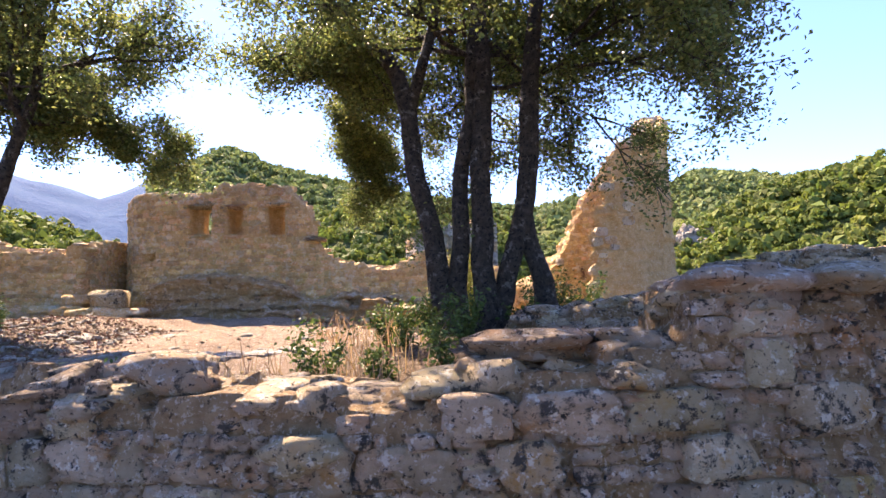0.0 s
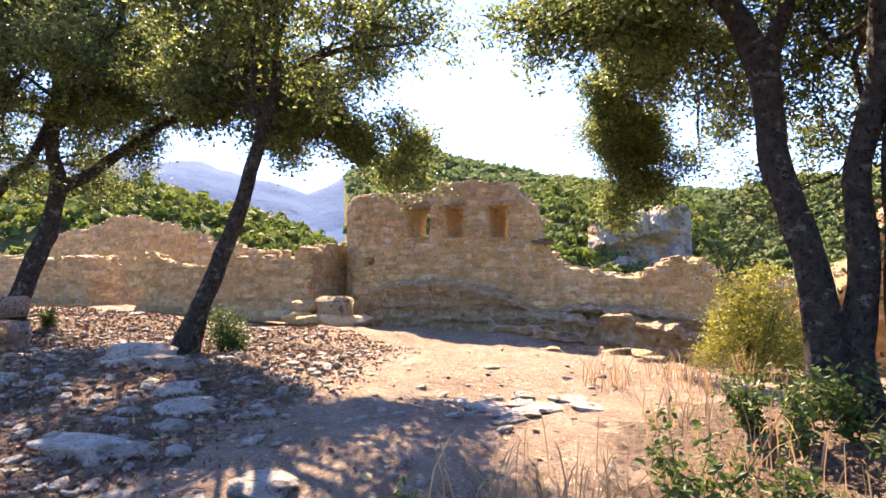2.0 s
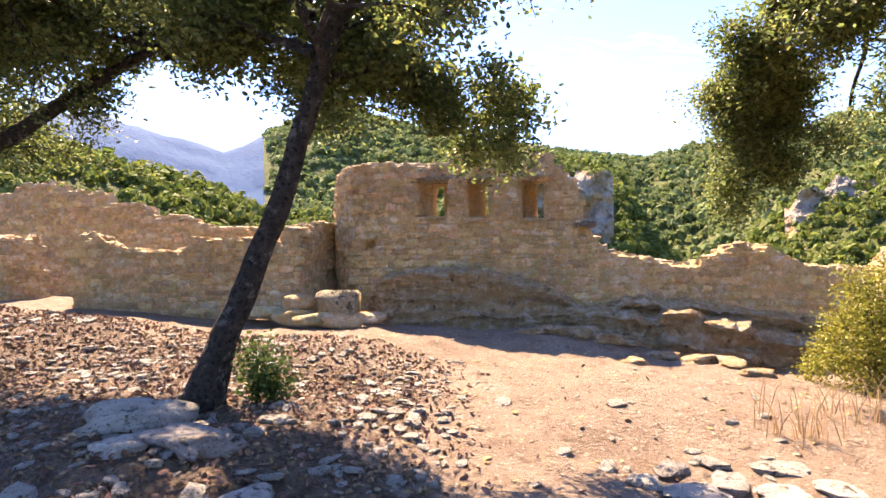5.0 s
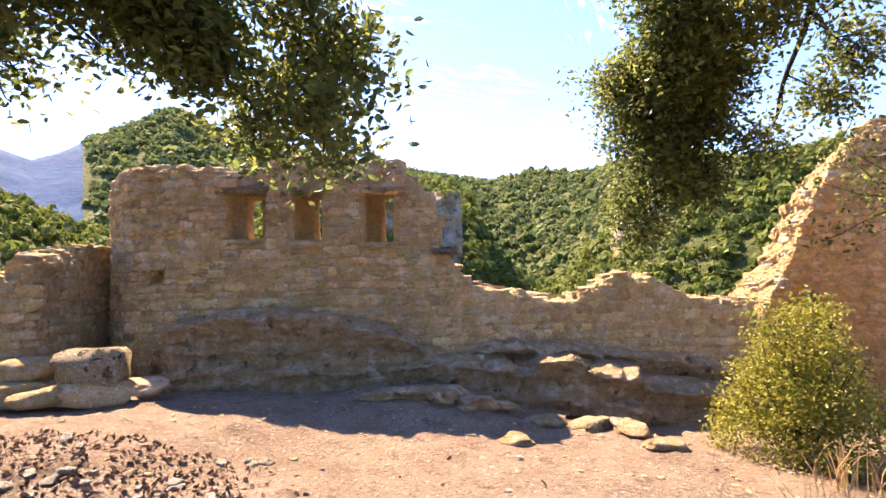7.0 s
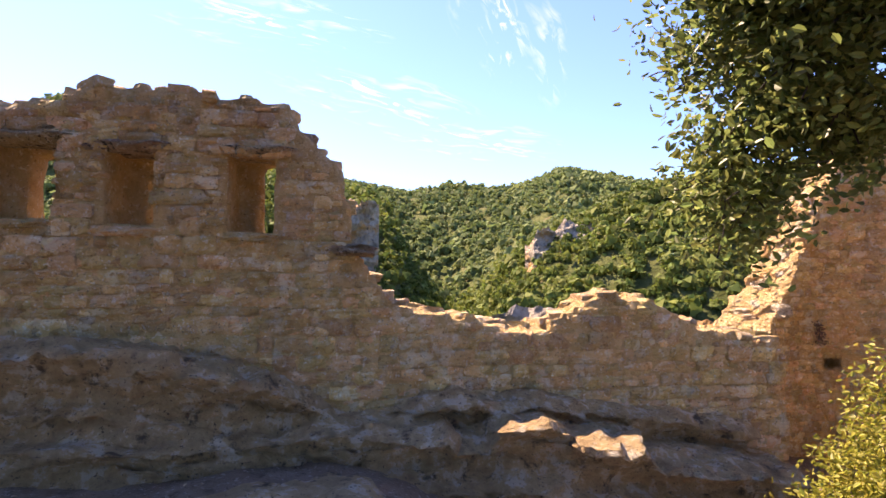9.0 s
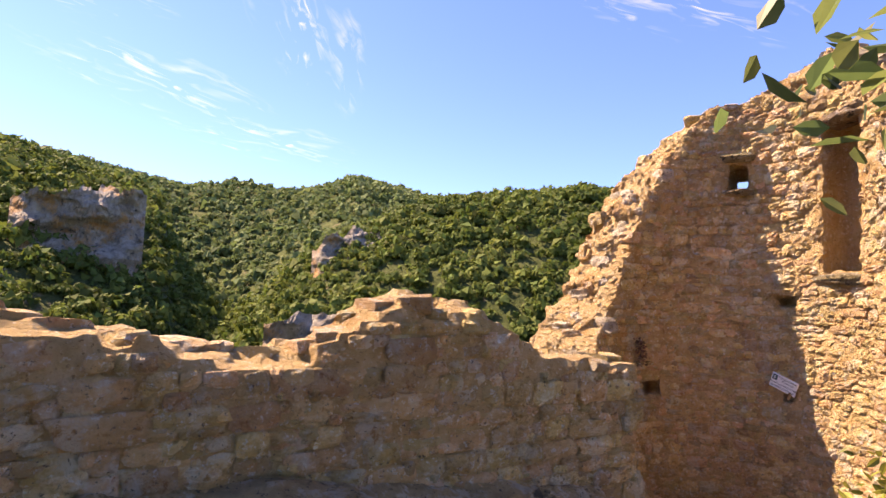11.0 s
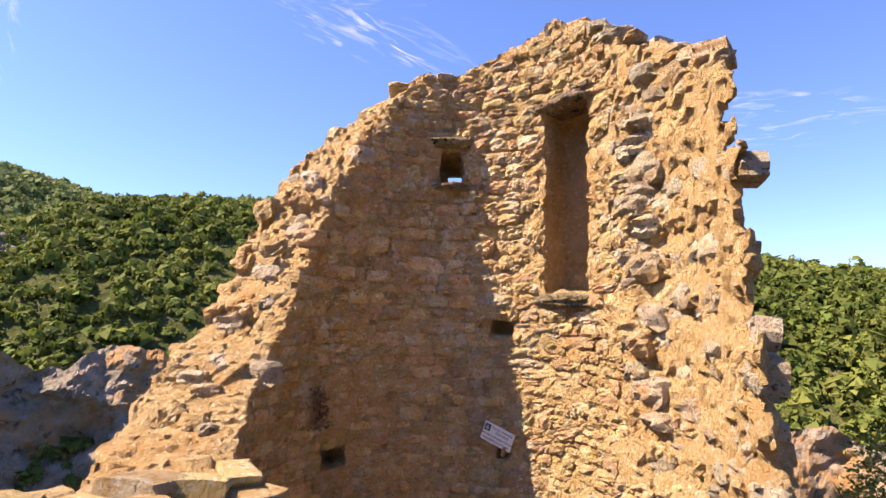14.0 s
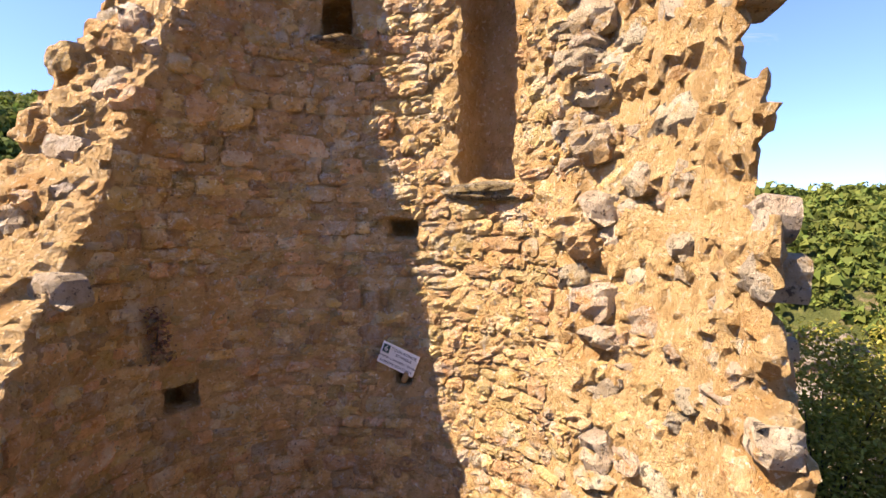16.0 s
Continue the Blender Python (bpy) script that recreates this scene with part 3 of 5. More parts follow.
def tower_solid(s, z, d):
    n = 0.12 * noise.noise(Vector((z * 4.2, d * 4, 7))) + 0.07 * noise.noise(Vector((z * 11, d * 9, 3)))
    if s < left_at(z, d) + n * 0.8 or s > right_at(z, d) + n or d > thick_at(s, z) + 0.4 * n:
        return False
    if z > tower_crest(s) + 0.09 * noise.noise(Vector((s * 5, d * 5, 1))) - 0.12 * max(d - 0.4, 0):
        return False
    if arc_s(35) < s < arc_s(25) and 2.68 < z < 2.98 and d < 0.3:
        return False
    if arc_s(31) < s < arc_s(26) and 2.7 < z < 2.86:
        return False
    if arc_s(-8) < s < arc_s(-28) and 1.68 < z < 3.24 and d < 0.34:
        return False
    if arc_s(-23) < s < arc_s(-28) and 2.55 < z < 2.72 and d < 0.44:
        return False
    if arc_s(14) < s < arc_s(4) and 1.31 < z < 1.45 and d < 0.25:
        return False
    if arc_s(79) < s < arc_s(69) and 0.26 < z < 0.42 and d < 0.3:
        return False
    if arc_s(11) < s < arc_s(5) and 0.3 < z < 0.42 and d < 0.25:
        return False
    return True


tower = thing("wall_10", "broken round corner tower of warm ochre rubble masonry", "tower", kind="structure")
part("masonry_core", voxel_wall("masonry_core", tower_at, arc_s(175), arc_s(-128), -1.2, 4.6, tower_solid, TT, layers=20, cell=0.042, rough=0.03), MORTAR, tower)


def tower_fits(s, z, w, h):
    return all(tower_solid(s + a * w * 0.9, z + b * h * 0.9, 0.02) for a in (-1, 0, 1) for b in (-1, 1))


poses = lay_stones(tower_at, arc_s(175), arc_s(-128), -1.2, 4.6, tower_fits, (0.065, 0.15), (0.09, 0.28), 0.027, 0.96, 14, 21)
rng = random.Random(77)
small = lay_stones(tower_at, arc_s(175), arc_s(-128), -1.2, 4.6, tower_fits, (0.04, 0.085), (0.05, 0.15), 0.02, 0.7, 14, 23)
part("pinning_stones", joined("pinning_stones", small, [STONES_J], STONE_J), STONE_J, tower, kind="stuff")
# stones left standing out of the two broken ends, and along the crest
ends = []
for edge, low, depths in ((right_at, -0.7, (0.03, 0.1, 0.17, 0.24, 0.31, 0.38, 0.45, 0.53, 0.6)), (left_at, 0.7, (0.06, 0.2, 0.34, 0.48, 0.62))):
    for d in depths:
        z = low + rng.uniform(0, 0.1)
        while z < 3.9:
            h = rng.uniform(0.08, 0.19)
            c = edge(z, d)
            if z < tower_crest(c) - 0.08 and d < thick_at(c, z) - 0.06 and rng.random() < (0.7 if edge is right_at else 0.4):
                n = 0.12 * noise.noise(Vector((z * 4.2, d * 4, 7))) + 0.07 * noise.noise(Vector((z * 11, d * 9, 3)))
                back = -0.13 if edge is right_at else 0.13
                if not (tower_solid(c + n + back, z + h * 0.6, d) and tower_solid(c + n + back, z - h * 0.6, d) and tower_solid(c + n + back, z, d + 0.06)):
                    z += h
                    continue
                p, q = Vector(tower_at(c + n, z, d)), Vector(tower_at(edge(z, d + 0.03) + n, z, d + 0.03))
                across = (q - p).normalized()
                inward = Vector((0, 0, 1)).cross(across).normalized()
                if inward.dot(Vector((1, 0.25, 0))) < 0:
                    across, inward = -across, -inward
                m = Matrix((across, inward, Vector((0, 0, 1)))).transposed().to_4x4()
                deep = rng.uniform(0.12, 0.22)
                m.translation = p + inward * (deep * 0.5 + 0.015 - rng.uniform(0.0, 0.05))
                ends.append((m @ pose(0, 0, 0, rng.uniform(-7, 7), rng.uniform(-7, 7), rng.uniform(-16, 16)) @ Matrix.Diagonal((h * rng.uniform(1.1, 1.9), deep, h, 1)), rng.randrange(14)))
            z += h * rng.uniform(1.0, 1.7)
z = -0.6
while z < 3.0:
    h = rng.uniform(0.09, 0.24)
    p, q = Vector(tower_at(right_at(z, 0.07), z, 0.07)), Vector(tower_at(right_at(z, 0.3), z, 0.3))
    across = ((q - p) * Vector((1, 1, 0))).normalized()
    inward = Vector((0, 0, 1)).cross(across)
    m = Matrix((across, inward, Vector((0, 0, 1)))).transposed().to_4x4()
    m.translation = p + inward * rng.uniform(0.06, 0.14) + across * rng.uniform(-0.05, 0.06)
    ends.append((m @ pose(0, 0, 0, rng.uniform(-5, 5), rng.uniform(-5, 5), rng.uniform(-10, 10)) @ Matrix.Diagonal((rng.uniform(0.14, 0.34), 0.28, h, 1)), rng.randrange(14)))
    z += h * rng.uniform(0.95, 1.9)
for k in range(46):
    s_ = arc_s(72) + (arc_s(-84) - arc_s(72)) * (k + rng.random()) / 46
    d = rng.uniform(0.08, 0.36) if s_ < arc_s(-40) else rng.uniform(0.3, 0.42)
    if not (tower_solid(s_, tower_crest(s_) - 0.16, d) and tower_solid(s_ + 0.1, tower_crest(s_) - 0.16, d) and tower_solid(s_ - 0.1, tower_crest(s_) - 0.16, d)):
        continue
    p = Vector(tower_at(s_, tower_crest(s_) - 0.03, d))
    ends.append((Matrix.Translation(p) @ pose(0, 0, 0, rng.uniform(-12, 12), rng.uniform(-12, 12), rng.uniform(0, 360)) @ Matrix.Diagonal((rng.uniform(0.14, 0.3), rng.uniform(0.14, 0.26), rng.uniform(0.07, 0.14), 1)), rng.randrange(14)))
for m, k in ends:
    ob = new("stone", (PALE_STONES if k % 3 else STONES)[k % 10])
    ob.parent = tower
    ob.matrix_basis = m
# door-like recess: lintel and jamb stones
for deg, z, w, h in ((-18, 3.3, 0.62, 0.14), (-18, 1.63, 0.6, 0.12), (30, 3.04, 0.36, 0.1), (30, 2.63, 0.34, 0.08)):
    ob = new("lintel" if z > 2.7 else "window_sill", GREYS[int(z * 10) % 10])
    ob.parent = tower
    a = math.radians(deg)
    ob.matrix_basis = Matrix.Translation(tower_at(arc_s(deg), z, 0.06)) @ pose(0, 0, 0, 0, -6 if z > 3.2 else 0, deg - 90) @ Matrix.Diagonal((w, 0.3, h, 1))
put_stones(tower, poses, (9.9, 0.2, 1.5), limit=200)


# ---- trees ----
def tube(path, radii, sides=9, wob=0.12, seed=0.0):
    """A knotty limb along a path of points."""
    verts, faces = [], []
    pts = [Vector(p) for p in path]
    for k, p in enumerate(pts):
        t = (pts[min(k + 1, len(pts) - 1)] - pts[max(k - 1, 0)]).normalized()
        a = t.orthogonal().normalized() if k == 0 else (a - t * a.dot(t)).normalized()
        b = t.cross(a)
        for q in range(sides):
            u = 2 * math.pi * q / sides
            o = a * math.cos(u) + b * math.sin(u)
            r = radii[k] * (1 + wob * noise.noise((p + o * 0.4) * 5 + Vector((seed, 0, 0))))
            verts.append(tuple(p + o * r))
    for k in range(len(pts) - 1):
        for q in range(sides):
            c = (q + 1) % sides
            faces.append((k * sides + q, k * sides + c, (k + 1) * sides + c, (k + 1) * sides + q))
    verts.append(tuple(pts[-1]))
    for q in range(sides):
        faces.append(((len(pts) - 1) * sides + q, (len(pts) - 1) * sides + (q + 1) % sides, len(verts) - 1))
    return verts, faces


def curve_path(points, steps, bend=0.05, seed=0.0):
    """A smooth, slightly crooked way through the points."""
    pts = [Vector(p) for p in points]
    out = []
    for k in range(len(pts) - 1):
        p0, p1, p2, p3 = pts[max(k - 1, 0)], pts[k], pts[k + 1], pts[min(k + 2, len(pts) - 1)]
        for q in range(steps):
            t = q / steps
            out.append(0.5 * ((2 * p1) + (p2 - p0) * t + (2 * p0 - 5 * p1 + 4 * p2 - p3) * t * t + (3 * p1 - p0 - 3 * p2 + p3) * t ** 3))
    out.append(pts[-1])
    n = len(out)
    return [p + noise.noise_vector(p * 1.7 + Vector((seed, 0, 0))) * bend * min(1, 3 * k / n) for k, p in enumerate(out)]


def leaves_mesh(name, centers, mat, size=(0.035, 0.055), per=26, spread=0.16, rng=None, droop=0.0):
    """Clumps of small folded leaves round the given twig ends."""
    rng = rng or np.random.default_rng(5)
    c = np.repeat(np.asarray(centers, float), per, axis=0)
    n = len(c)
    c = c + rng.normal(0, spread, (n, 3)) * np.array([1, 1, 0.75])
    c[:, 2] -= droop * np.abs(rng.normal(0, 0.2, n))
    d = rng.normal(0, 1, (n, 3)); d[:, 2] *= 0.7; d /= np.linalg.norm(d, axis=1)[:, None]
    u = rng.normal(0, 1, (n, 3)); u -= d * (u * d).sum(1)[:, None]; u /= np.linalg.norm(u, axis=1)[:, None]
    w = np.cross(d, u)
    ln = rng.uniform(*size, n)[:, None]
    wd = ln * rng.uniform(0.2, 0.28, n)[:, None]
    tip, base = c + d * ln * 0.5, c - d * ln * 0.5
    fold = w * wd * 0.35
    low, high = c - d * ln * 0.2 - fold, c + d * ln * 0.2 - fold
    verts = np.stack([base, low + u * wd, high + u * wd * 0.85, tip, high - u * wd * 0.85, low - u * wd], 1).reshape(-1, 3)
    i = np.arange(n) * 6
    faces = np.concatenate([np.stack([i, i + 1, i + 2, i + 3], 1), np.stack([i, i + 3, i + 4, i + 5], 1)])
    return mesh_of(name, verts, faces, mat)


def grow(tips, rng, start, direction, length, radius, depth, limbs, twist=0.6):
    """Side branches that split into twigs; collects limbs and twig ends."""
    p, d = Vector(start), Vector(direction).normalized()
    path = [p.copy()]
    n = 4
    for k in range(n):
        d = (d + Vector((rng.normal(0, 0.22), rng.normal(0, 0.22), rng.normal(0.03, 0.18)))).normalized()
        p = p + d * length / n
        path.append(p.copy())
        if depth == 0 or k >= 1:
            tips.append(tuple(p + Vector(rng.normal(0, 0.05, 3))))
        if depth > 0 and k >= 1:
            for _ in range(2 if depth > 1 else 3):
                side = (d + Vector((rng.normal(0, twist), rng.normal(0, twist), rng.normal(0, twist * 0.8)))).normalized()
                grow(tips, rng, p, side, length * rng.uniform(0.42, 0.62), radius * 0.5, depth - 1, limbs, twist)
    limbs.append((path, [radius * (1 - 0.18 * k) for k in range(n + 1)]))


def oak(name, label, stems, shoots, seed, per=20, spread=0.1, size=(0.04, 0.07), keep=None):
    """An evergreen oak: stems as lists of (x, y, z, radius); shoots as (start, direction, length, radius, depth)."""
    rng = np.random.default_rng(seed)
    root = thing(name, label, "tree", "oaks on the terrace", at=stems[0][0][:3])
    base = Vector(stems[0][0][:3])
    back = Matrix.Translation(-base)
    for k, stem in enumerate(stems):
        path = curve_path([q[:3] for q in stem], 6, 0.06, seed + k)
        t = np.linspace(0, len(stem) - 1, len(path))
        rad = np.interp(t, range(len(stem)), [q[3] for q in stem])
        me = mesh_of("trunk", *tube(path, rad, 12, 0.22, seed + k), BARK, True)
        me.transform(back)
        part("trunk", me, BARK, root)
    limbs, tips = [], []
    for start, direction, length, radius, depth in shoots:
        grow(tips, rng, start, direction, length, radius, depth, limbs)
    verts, faces = [], []
    for path, rad in limbs:
        v, f = tube(path, [max(r, 0.004) for r in rad], 5, 0.1, seed)
        faces += [tuple(i + len(verts) for i in g) for g in f]
        verts += v
    me = mesh_of("bough", verts, faces, BARK, True)
    me.transform(back)
    part("bough", me, BARK, root, kind="stuff")
    if keep:
        tips = [p for p in tips if keep(p)]
    me = leaves_mesh("crown", tips, LEAF, size, per, spread, rng)
    me.transform(back)
    part("crown", me, LEAF, root, kind="stuff")
    return root


def bough_shoots(way, count, seed, length=0.5):
    """Leafy twigs that hang from a bough along its way."""
    rng = random.Random(seed)
    out = []
    for k in range(count):
        f = rng.uniform(0, len(way) - 1.001)
        p = Vector(way[int(f)]).lerp(Vector(way[int(f) + 1]), f % 1)
        a = rng.uniform(0, 2 * math.pi)
        out.append((tuple(p), (0.75 * math.cos(a), 0.75 * math.sin(a), rng.uniform(-1.0, 0.25)), length * rng.uniform(0.6, 1.15), 0.009, 1))
    return out


def ring_shoots(cx, cy, z0, z1, reach, count, seed, radius=0.035, depth=2, sector=(0, 360), up=0.25):
    rng = random.Random(seed)
    out = []
    for k in range(count):
        a = math.radians(rng.uniform(*sector))
        z = rng.uniform(z0, z1)
        out.append(((cx + 0.1 * math.cos(a), cy + 0.1 * math.sin(a), z), (math.cos(a), math.sin(a), up + rng.uniform(-0.2, 0.5)), reach * rng.uniform(0.7, 1.1), radius, depth))
    return out


oak("oak_tree", "slender leaning holm oak with dark bark and sparse crown",
    [[(-0.04, -5.85, -0.2, 0.27), (0.02, -5.85, 0.06, 0.18), (0.12, -5.8, 0.4, 0.12), (0.32, -5.75, 0.95, 0.1), (0.62, -5.7, 1.6, 0.088), (0.82, -5.7, 2.1, 0.08), (1.04, -5.7, 2.85, 0.066), (1.18, -5.72, 3.35, 0.05), (1.25, -5.8, 4.5, 0.035)],
     [(0.98, -5.7, 2.8, 0.045), (1.45, -5.6, 3.3, 0.036), (2.1, -5.45, 3.42, 0.026)], [(0.99, -5.7, 2.85, 0.03), (1.25, -5.15, 3.2, 0.024), (1.5, -4.5, 3.0, 0.01)]],
    ring_shoots(1.05, -5.75, 2.4, 4.2, 1.35, 15, 4, sector=(40, 330)) + bough_shoots([(1.0, -5.7, 2.85), (1.25, -5.15, 3.1), (1.5, -4.5, 2.95), (2.0, -4.35, 2.6), (2.15, -4.4, 2.4)], 17, 13, 0.42) + bough_shoots([(0.9, -5.2, 2.9), (1.25, -4.8, 2.75), (1.6, -4.5, 2.5), (1.8, -4.5, 2.35)], 7, 17, 0.36) + [ ((2.1, -5.45, 3.42), (0.9, 0.3, 0.1), 0.9, 0.018, 1), ((1.6, -5.55, 3.3), (0.8, -0.3, 0.3), 0.9, 0.018, 1)], 31, per=18)
oak("oak_tree", "twin-stemmed holm oak with dark twisted trunks and dense crown",
    [[(-4.15, -5.75, -0.1, 0.22), (-4.17, -5.8, 0.8, 0.16), (-4.35, -5.85, 1.9, 0.14), (-4.45, -5.9, 2.5, 0.11), (-4.3, -6.1, 3.7, 0.08), (-4.1, -6.3, 4.6, 0.05)], [(-4.3, -5.8, 1.75, 0.1), (-4.05, -5.4, 2.5, 0.08), (-3.85, -5.15, 3.0, 0.07), (-3.55, -5.1, 4.2, 0.04)]],
    ring_shoots(-4.3, -6.0, 2.6, 4.8, 1.9, 15, 5) + ring_shoots(-3.6, -5.1, 3.2, 4.2, 1.2, 5, 15), 32)
oak("oak_tree", "holm oak with a long bough reaching over the terrace",
    [[(-3.75, -5.4, -0.1, 0.2), (-3.7, -5.4, 0.6, 0.14), (-3.5, -5.2, 1.6, 0.125), (-3.45, -5.1, 2.4, 0.11), (-3.36, -5.25, 3.3, 0.08), (-3.0, -5.35, 4.5, 0.05)], [(-3.46, -5.1, 2.3, 0.1), (-3.05, -4.7, 2.68, 0.085), (-2.6, -4.4, 3.15, 0.07), (-2.1, -4.1, 3.6, 0.05), (-1.2, -4.0, 3.9, 0.03)]],
    ring_shoots(-3.2, -5.3, 3.0, 4.6, 1.7, 9, 6) + ring_shoots(-1.8, -4.1, 3.5, 3.9, 1.2, 6, 7), 33)
oak("oak_tree", "large multi-stemmed holm oak with drooping boughs",
    [[(6.22, -6.2, -0.5, 0.2), (6.2, -6.2, 0.1, 0.13), (6.12, -6.2, 0.9, 0.105), (6.0, -6.2, 1.6, 0.10), (5.9, -6.2, 2.35, 0.10), (5.66, -6.15, 2.95, 0.075), (5.2, -6.0, 3.2, 0.06), (4.7, -5.2, 3.4, 0.05), (4.6, -4.2, 3.45, 0.04), (4.7, -3.2, 3.2, 0.025), (4.8, -2.5, 2.5, 0.012)],
     [(5.93, -6.2, 2.3, 0.075), (6.05, -6.2, 2.75, 0.06), (6.2, -6.25, 3.3, 0.05), (6.3, -6.4, 4.5, 0.03)],
     [(6.4, -6.2, -0.45, 0.16), (6.39, -6.2, 0.1, 0.11), (6.4, -6.2, 0.7, 0.095), (6.43, -6.2, 1.42, 0.085), (6.59, -6.25, 2.09, 0.08), (6.66, -6.35, 2.9, 0.07), (6.75, -6.6, 4.4, 0.04)],
     [(6.62, -6.25, -0.5, 0.18), (6.66, -6.25, 0.0, 0.125), (6.68, -6.28, 1.3, 0.11), (6.72, -6.35, 3.1, 0.095), (6.7, -6.6, 4.6, 0.06)],
     [(6.74, -6.2, -0.55, 0.18), (6.78, -6.2, -0.1, 0.12), (6.89, -6.2, 0.4, 0.105), (7.12, -6.2, 1.12, 0.1), (7.18, -6.25, 2.1, 0.105), (7.3, -6.35, 3.0, 0.085), (7.6, -6.5, 4.6, 0.05)],
     [(7.36, -6.2, -0.45, 0.18), (7.31, -6.2, 0.05, 0.125), (7.26, -6.2, 0.45, 0.105), (7.17, -6.2, 0.9, 0.095), (7.13, -6.22, 1.25, 0.08)],
     [(5.66, -6.15, 2.95, 0.05), (5.3, -5.4, 3.4, 0.045), (5.4, -4.2, 3.5, 0.035), (5.6, -3.2, 3.1, 0.022), (5.65, -2.8, 2.6, 0.01)],
     [(5.2, -6.0, 3.2, 0.03), (4.8, -6.2, 3.1, 0.02), (4.4, -6.3, 2.9, 0.01)],
     [(5.55, -3.4, 3.2, 0.02), (6.4, -2.5, 3.35, 0.014), (7.15, -1.6, 2.95, 0.006)]],
    ring_shoots(6.6, -6.4, 2.9, 5.0, 2.1, 14, 8, 0.045) + ring_shoots(6.6, -6.3, 2.3, 3.4, 1.9, 15, 18, 0.03, 2, up=-0.05) + bough_shoots([(4.6, -4.4, 3.4), (4.65, -3.6, 3.25), (4.7, -3.1, 3.05), (4.8, -2.7, 2.75), (4.78, -2.55, 2.45), (4.72, -2.55, 2.2)], 42, 10, 0.42) + bough_shoots([(5.3, -5.0, 3.4), (5.4, -4.2, 3.4), (5.55, -3.4, 3.2), (5.65, -2.9, 2.9)], 12, 12, 0.45)
    + bough_shoots([(5.6, -6.1, 3.0), (5.2, -6.0, 3.15), (4.8, -5.6, 3.25), (4.5, -6.2, 2.95)], 14, 14, 0.55) + [((4.75, -2.4, 2.2), (-0.15, 0.2, -0.9), 0.55, 0.008, 1), ((4.7, -2.6, 2.2), (0.05, 0.0, -0.9), 0.5, 0.008, 1), ((5.65, -2.85, 2.8), (0.05, 0.1, -0.9), 0.5, 0.008, 1), ((7.15, -1.6, 2.92), (0.1, 0.2, -0.9), 0.42, 0.006, 0)] + ring_shoots(7.6, -6.1, 2.6, 3.7, 1.5, 7, 19, 0.025, 2, sector=(-70, 70), up=0.0)
    + [((7.2, -6.0, 3.0), (0.9, 0.6, 0.1), 1.8, 0.03, 2)], 34, per=22, size=(0.035, 0.06), keep=lambda p: (p[0] > 4.36 or p[2] > 2.7 or p[1] < -4.6) and (p[1] < -2.2 or p[0] > 5.4))
oak("oak_tree", "slim holm oak in the shade at the terrace edge",
    [[(-8.4, -5.8, 0.2, 0.14), (-8.3, -5.8, 1.3, 0.1), (-8.1, -5.7, 2.9, 0.08), (-8.0, -5.7, 4.2, 0.05)]],
    ring_shoots(-8.1, -5.7, 2.6, 4.4, 2.0, 12, 16), 35, per=18)

# shrub by the tower
shr = thing("shrub", "bushy olive-green shrub beside the low wall", "shrub", at=(6.25, -1.95, -0.5))
rngs = np.random.default_rng(8)
tips = [(0.8 * r * math.cos(a), 0.8 * r * math.sin(a), 0.08 + 1.45 * h) for r, a, h in zip(rngs.uniform(0, 1, 620) ** 0.6, rngs.uniform(0, 6.28, 620), rngs.uniform(0, 1, 620)) if r < 1.1 - 0.75 * h]
for k in range(14):
    a, q = rngs.uniform(0, 6.28), rngs.uniform(0.2, 0.6)
    path = [Vector((math.cos(a) * q * t, math.sin(a) * q * t, 1.25 * t * (1 - 0.3 * q))) for t in (0, 0.3, 0.6, 1)]
    part("stem", mesh_of("stem", *tube(path, [0.014, 0.011, 0.008, 0.003], 5, 0.1, k), BARK, True), BARK, shr)
part("foliage", leaves_mesh("foliage", tips, BUSHLEAF, (0.03, 0.055), 40, 0.075, rngs), BUSHLEAF, shr, kind="stuff")


# ---- far side of the valley ----
def woodland(blocks, mat):
    rng = np.random.default_rng(12)
    spots = []
    for count, az, rad, size, _ in blocks:
        a = np.radians(rng.uniform(*az, count))
        r = np.sqrt(rng.uniform(rad[0] ** 2, rad[1] ** 2, count))
        x, y = EYE0[0] + r * np.sin(a), EYE0[1] + r * np.cos(a)
        spots.append(np.stack([x, y, height(x, y), rng.uniform(*size, count) * rng.uniform(0.7, 1.2, count)], 1))
    verts = []
    for block, (*_, tufts) in zip(spots, blocks):
        n = len(block)
        lobes = rng.normal(0, 1, (n, 5, 3)) * np.array([0.5, 0.5, 0.28])
        pick = rng.integers(0, 5, (n, tufts))
        way = rng.normal(0, 1, (n, tufts, 3))
        way[..., 2] = np.abs(way[..., 2]) * 1.1 - 0.25
        way /= np.linalg.norm(way, axis=2)[..., None]
        size = block[:, None, 3:4]
        c = np.take_along_axis(lobes, pick[..., None], 1) + way * rng.uniform(0.42, 0.62, (n, tufts, 1)) + np.array([0, 0, 0.5])
        c = block[:, None, :3] + c * size
        u = np.cross(way, rng.normal(0, 1, (n, tufts, 3))) + 0.25 * way
        v = np.cross(way, u)
        k = size * rng.uniform(0.13, 0.24, (n, tufts, 1)) * (1.0 if tufts > 50 else 1.5)
        verts.append(np.stack([c - u * k, c + u * k * 0.6 + v * k, c + u * k * 0.7 - v * k * 0.9], 2).reshape(-1, 3))
    v = np.concatenate(verts)
    f = np.arange(len(v)).reshape(-1, 3)
    return mesh_of("woodland", v, f, mat)


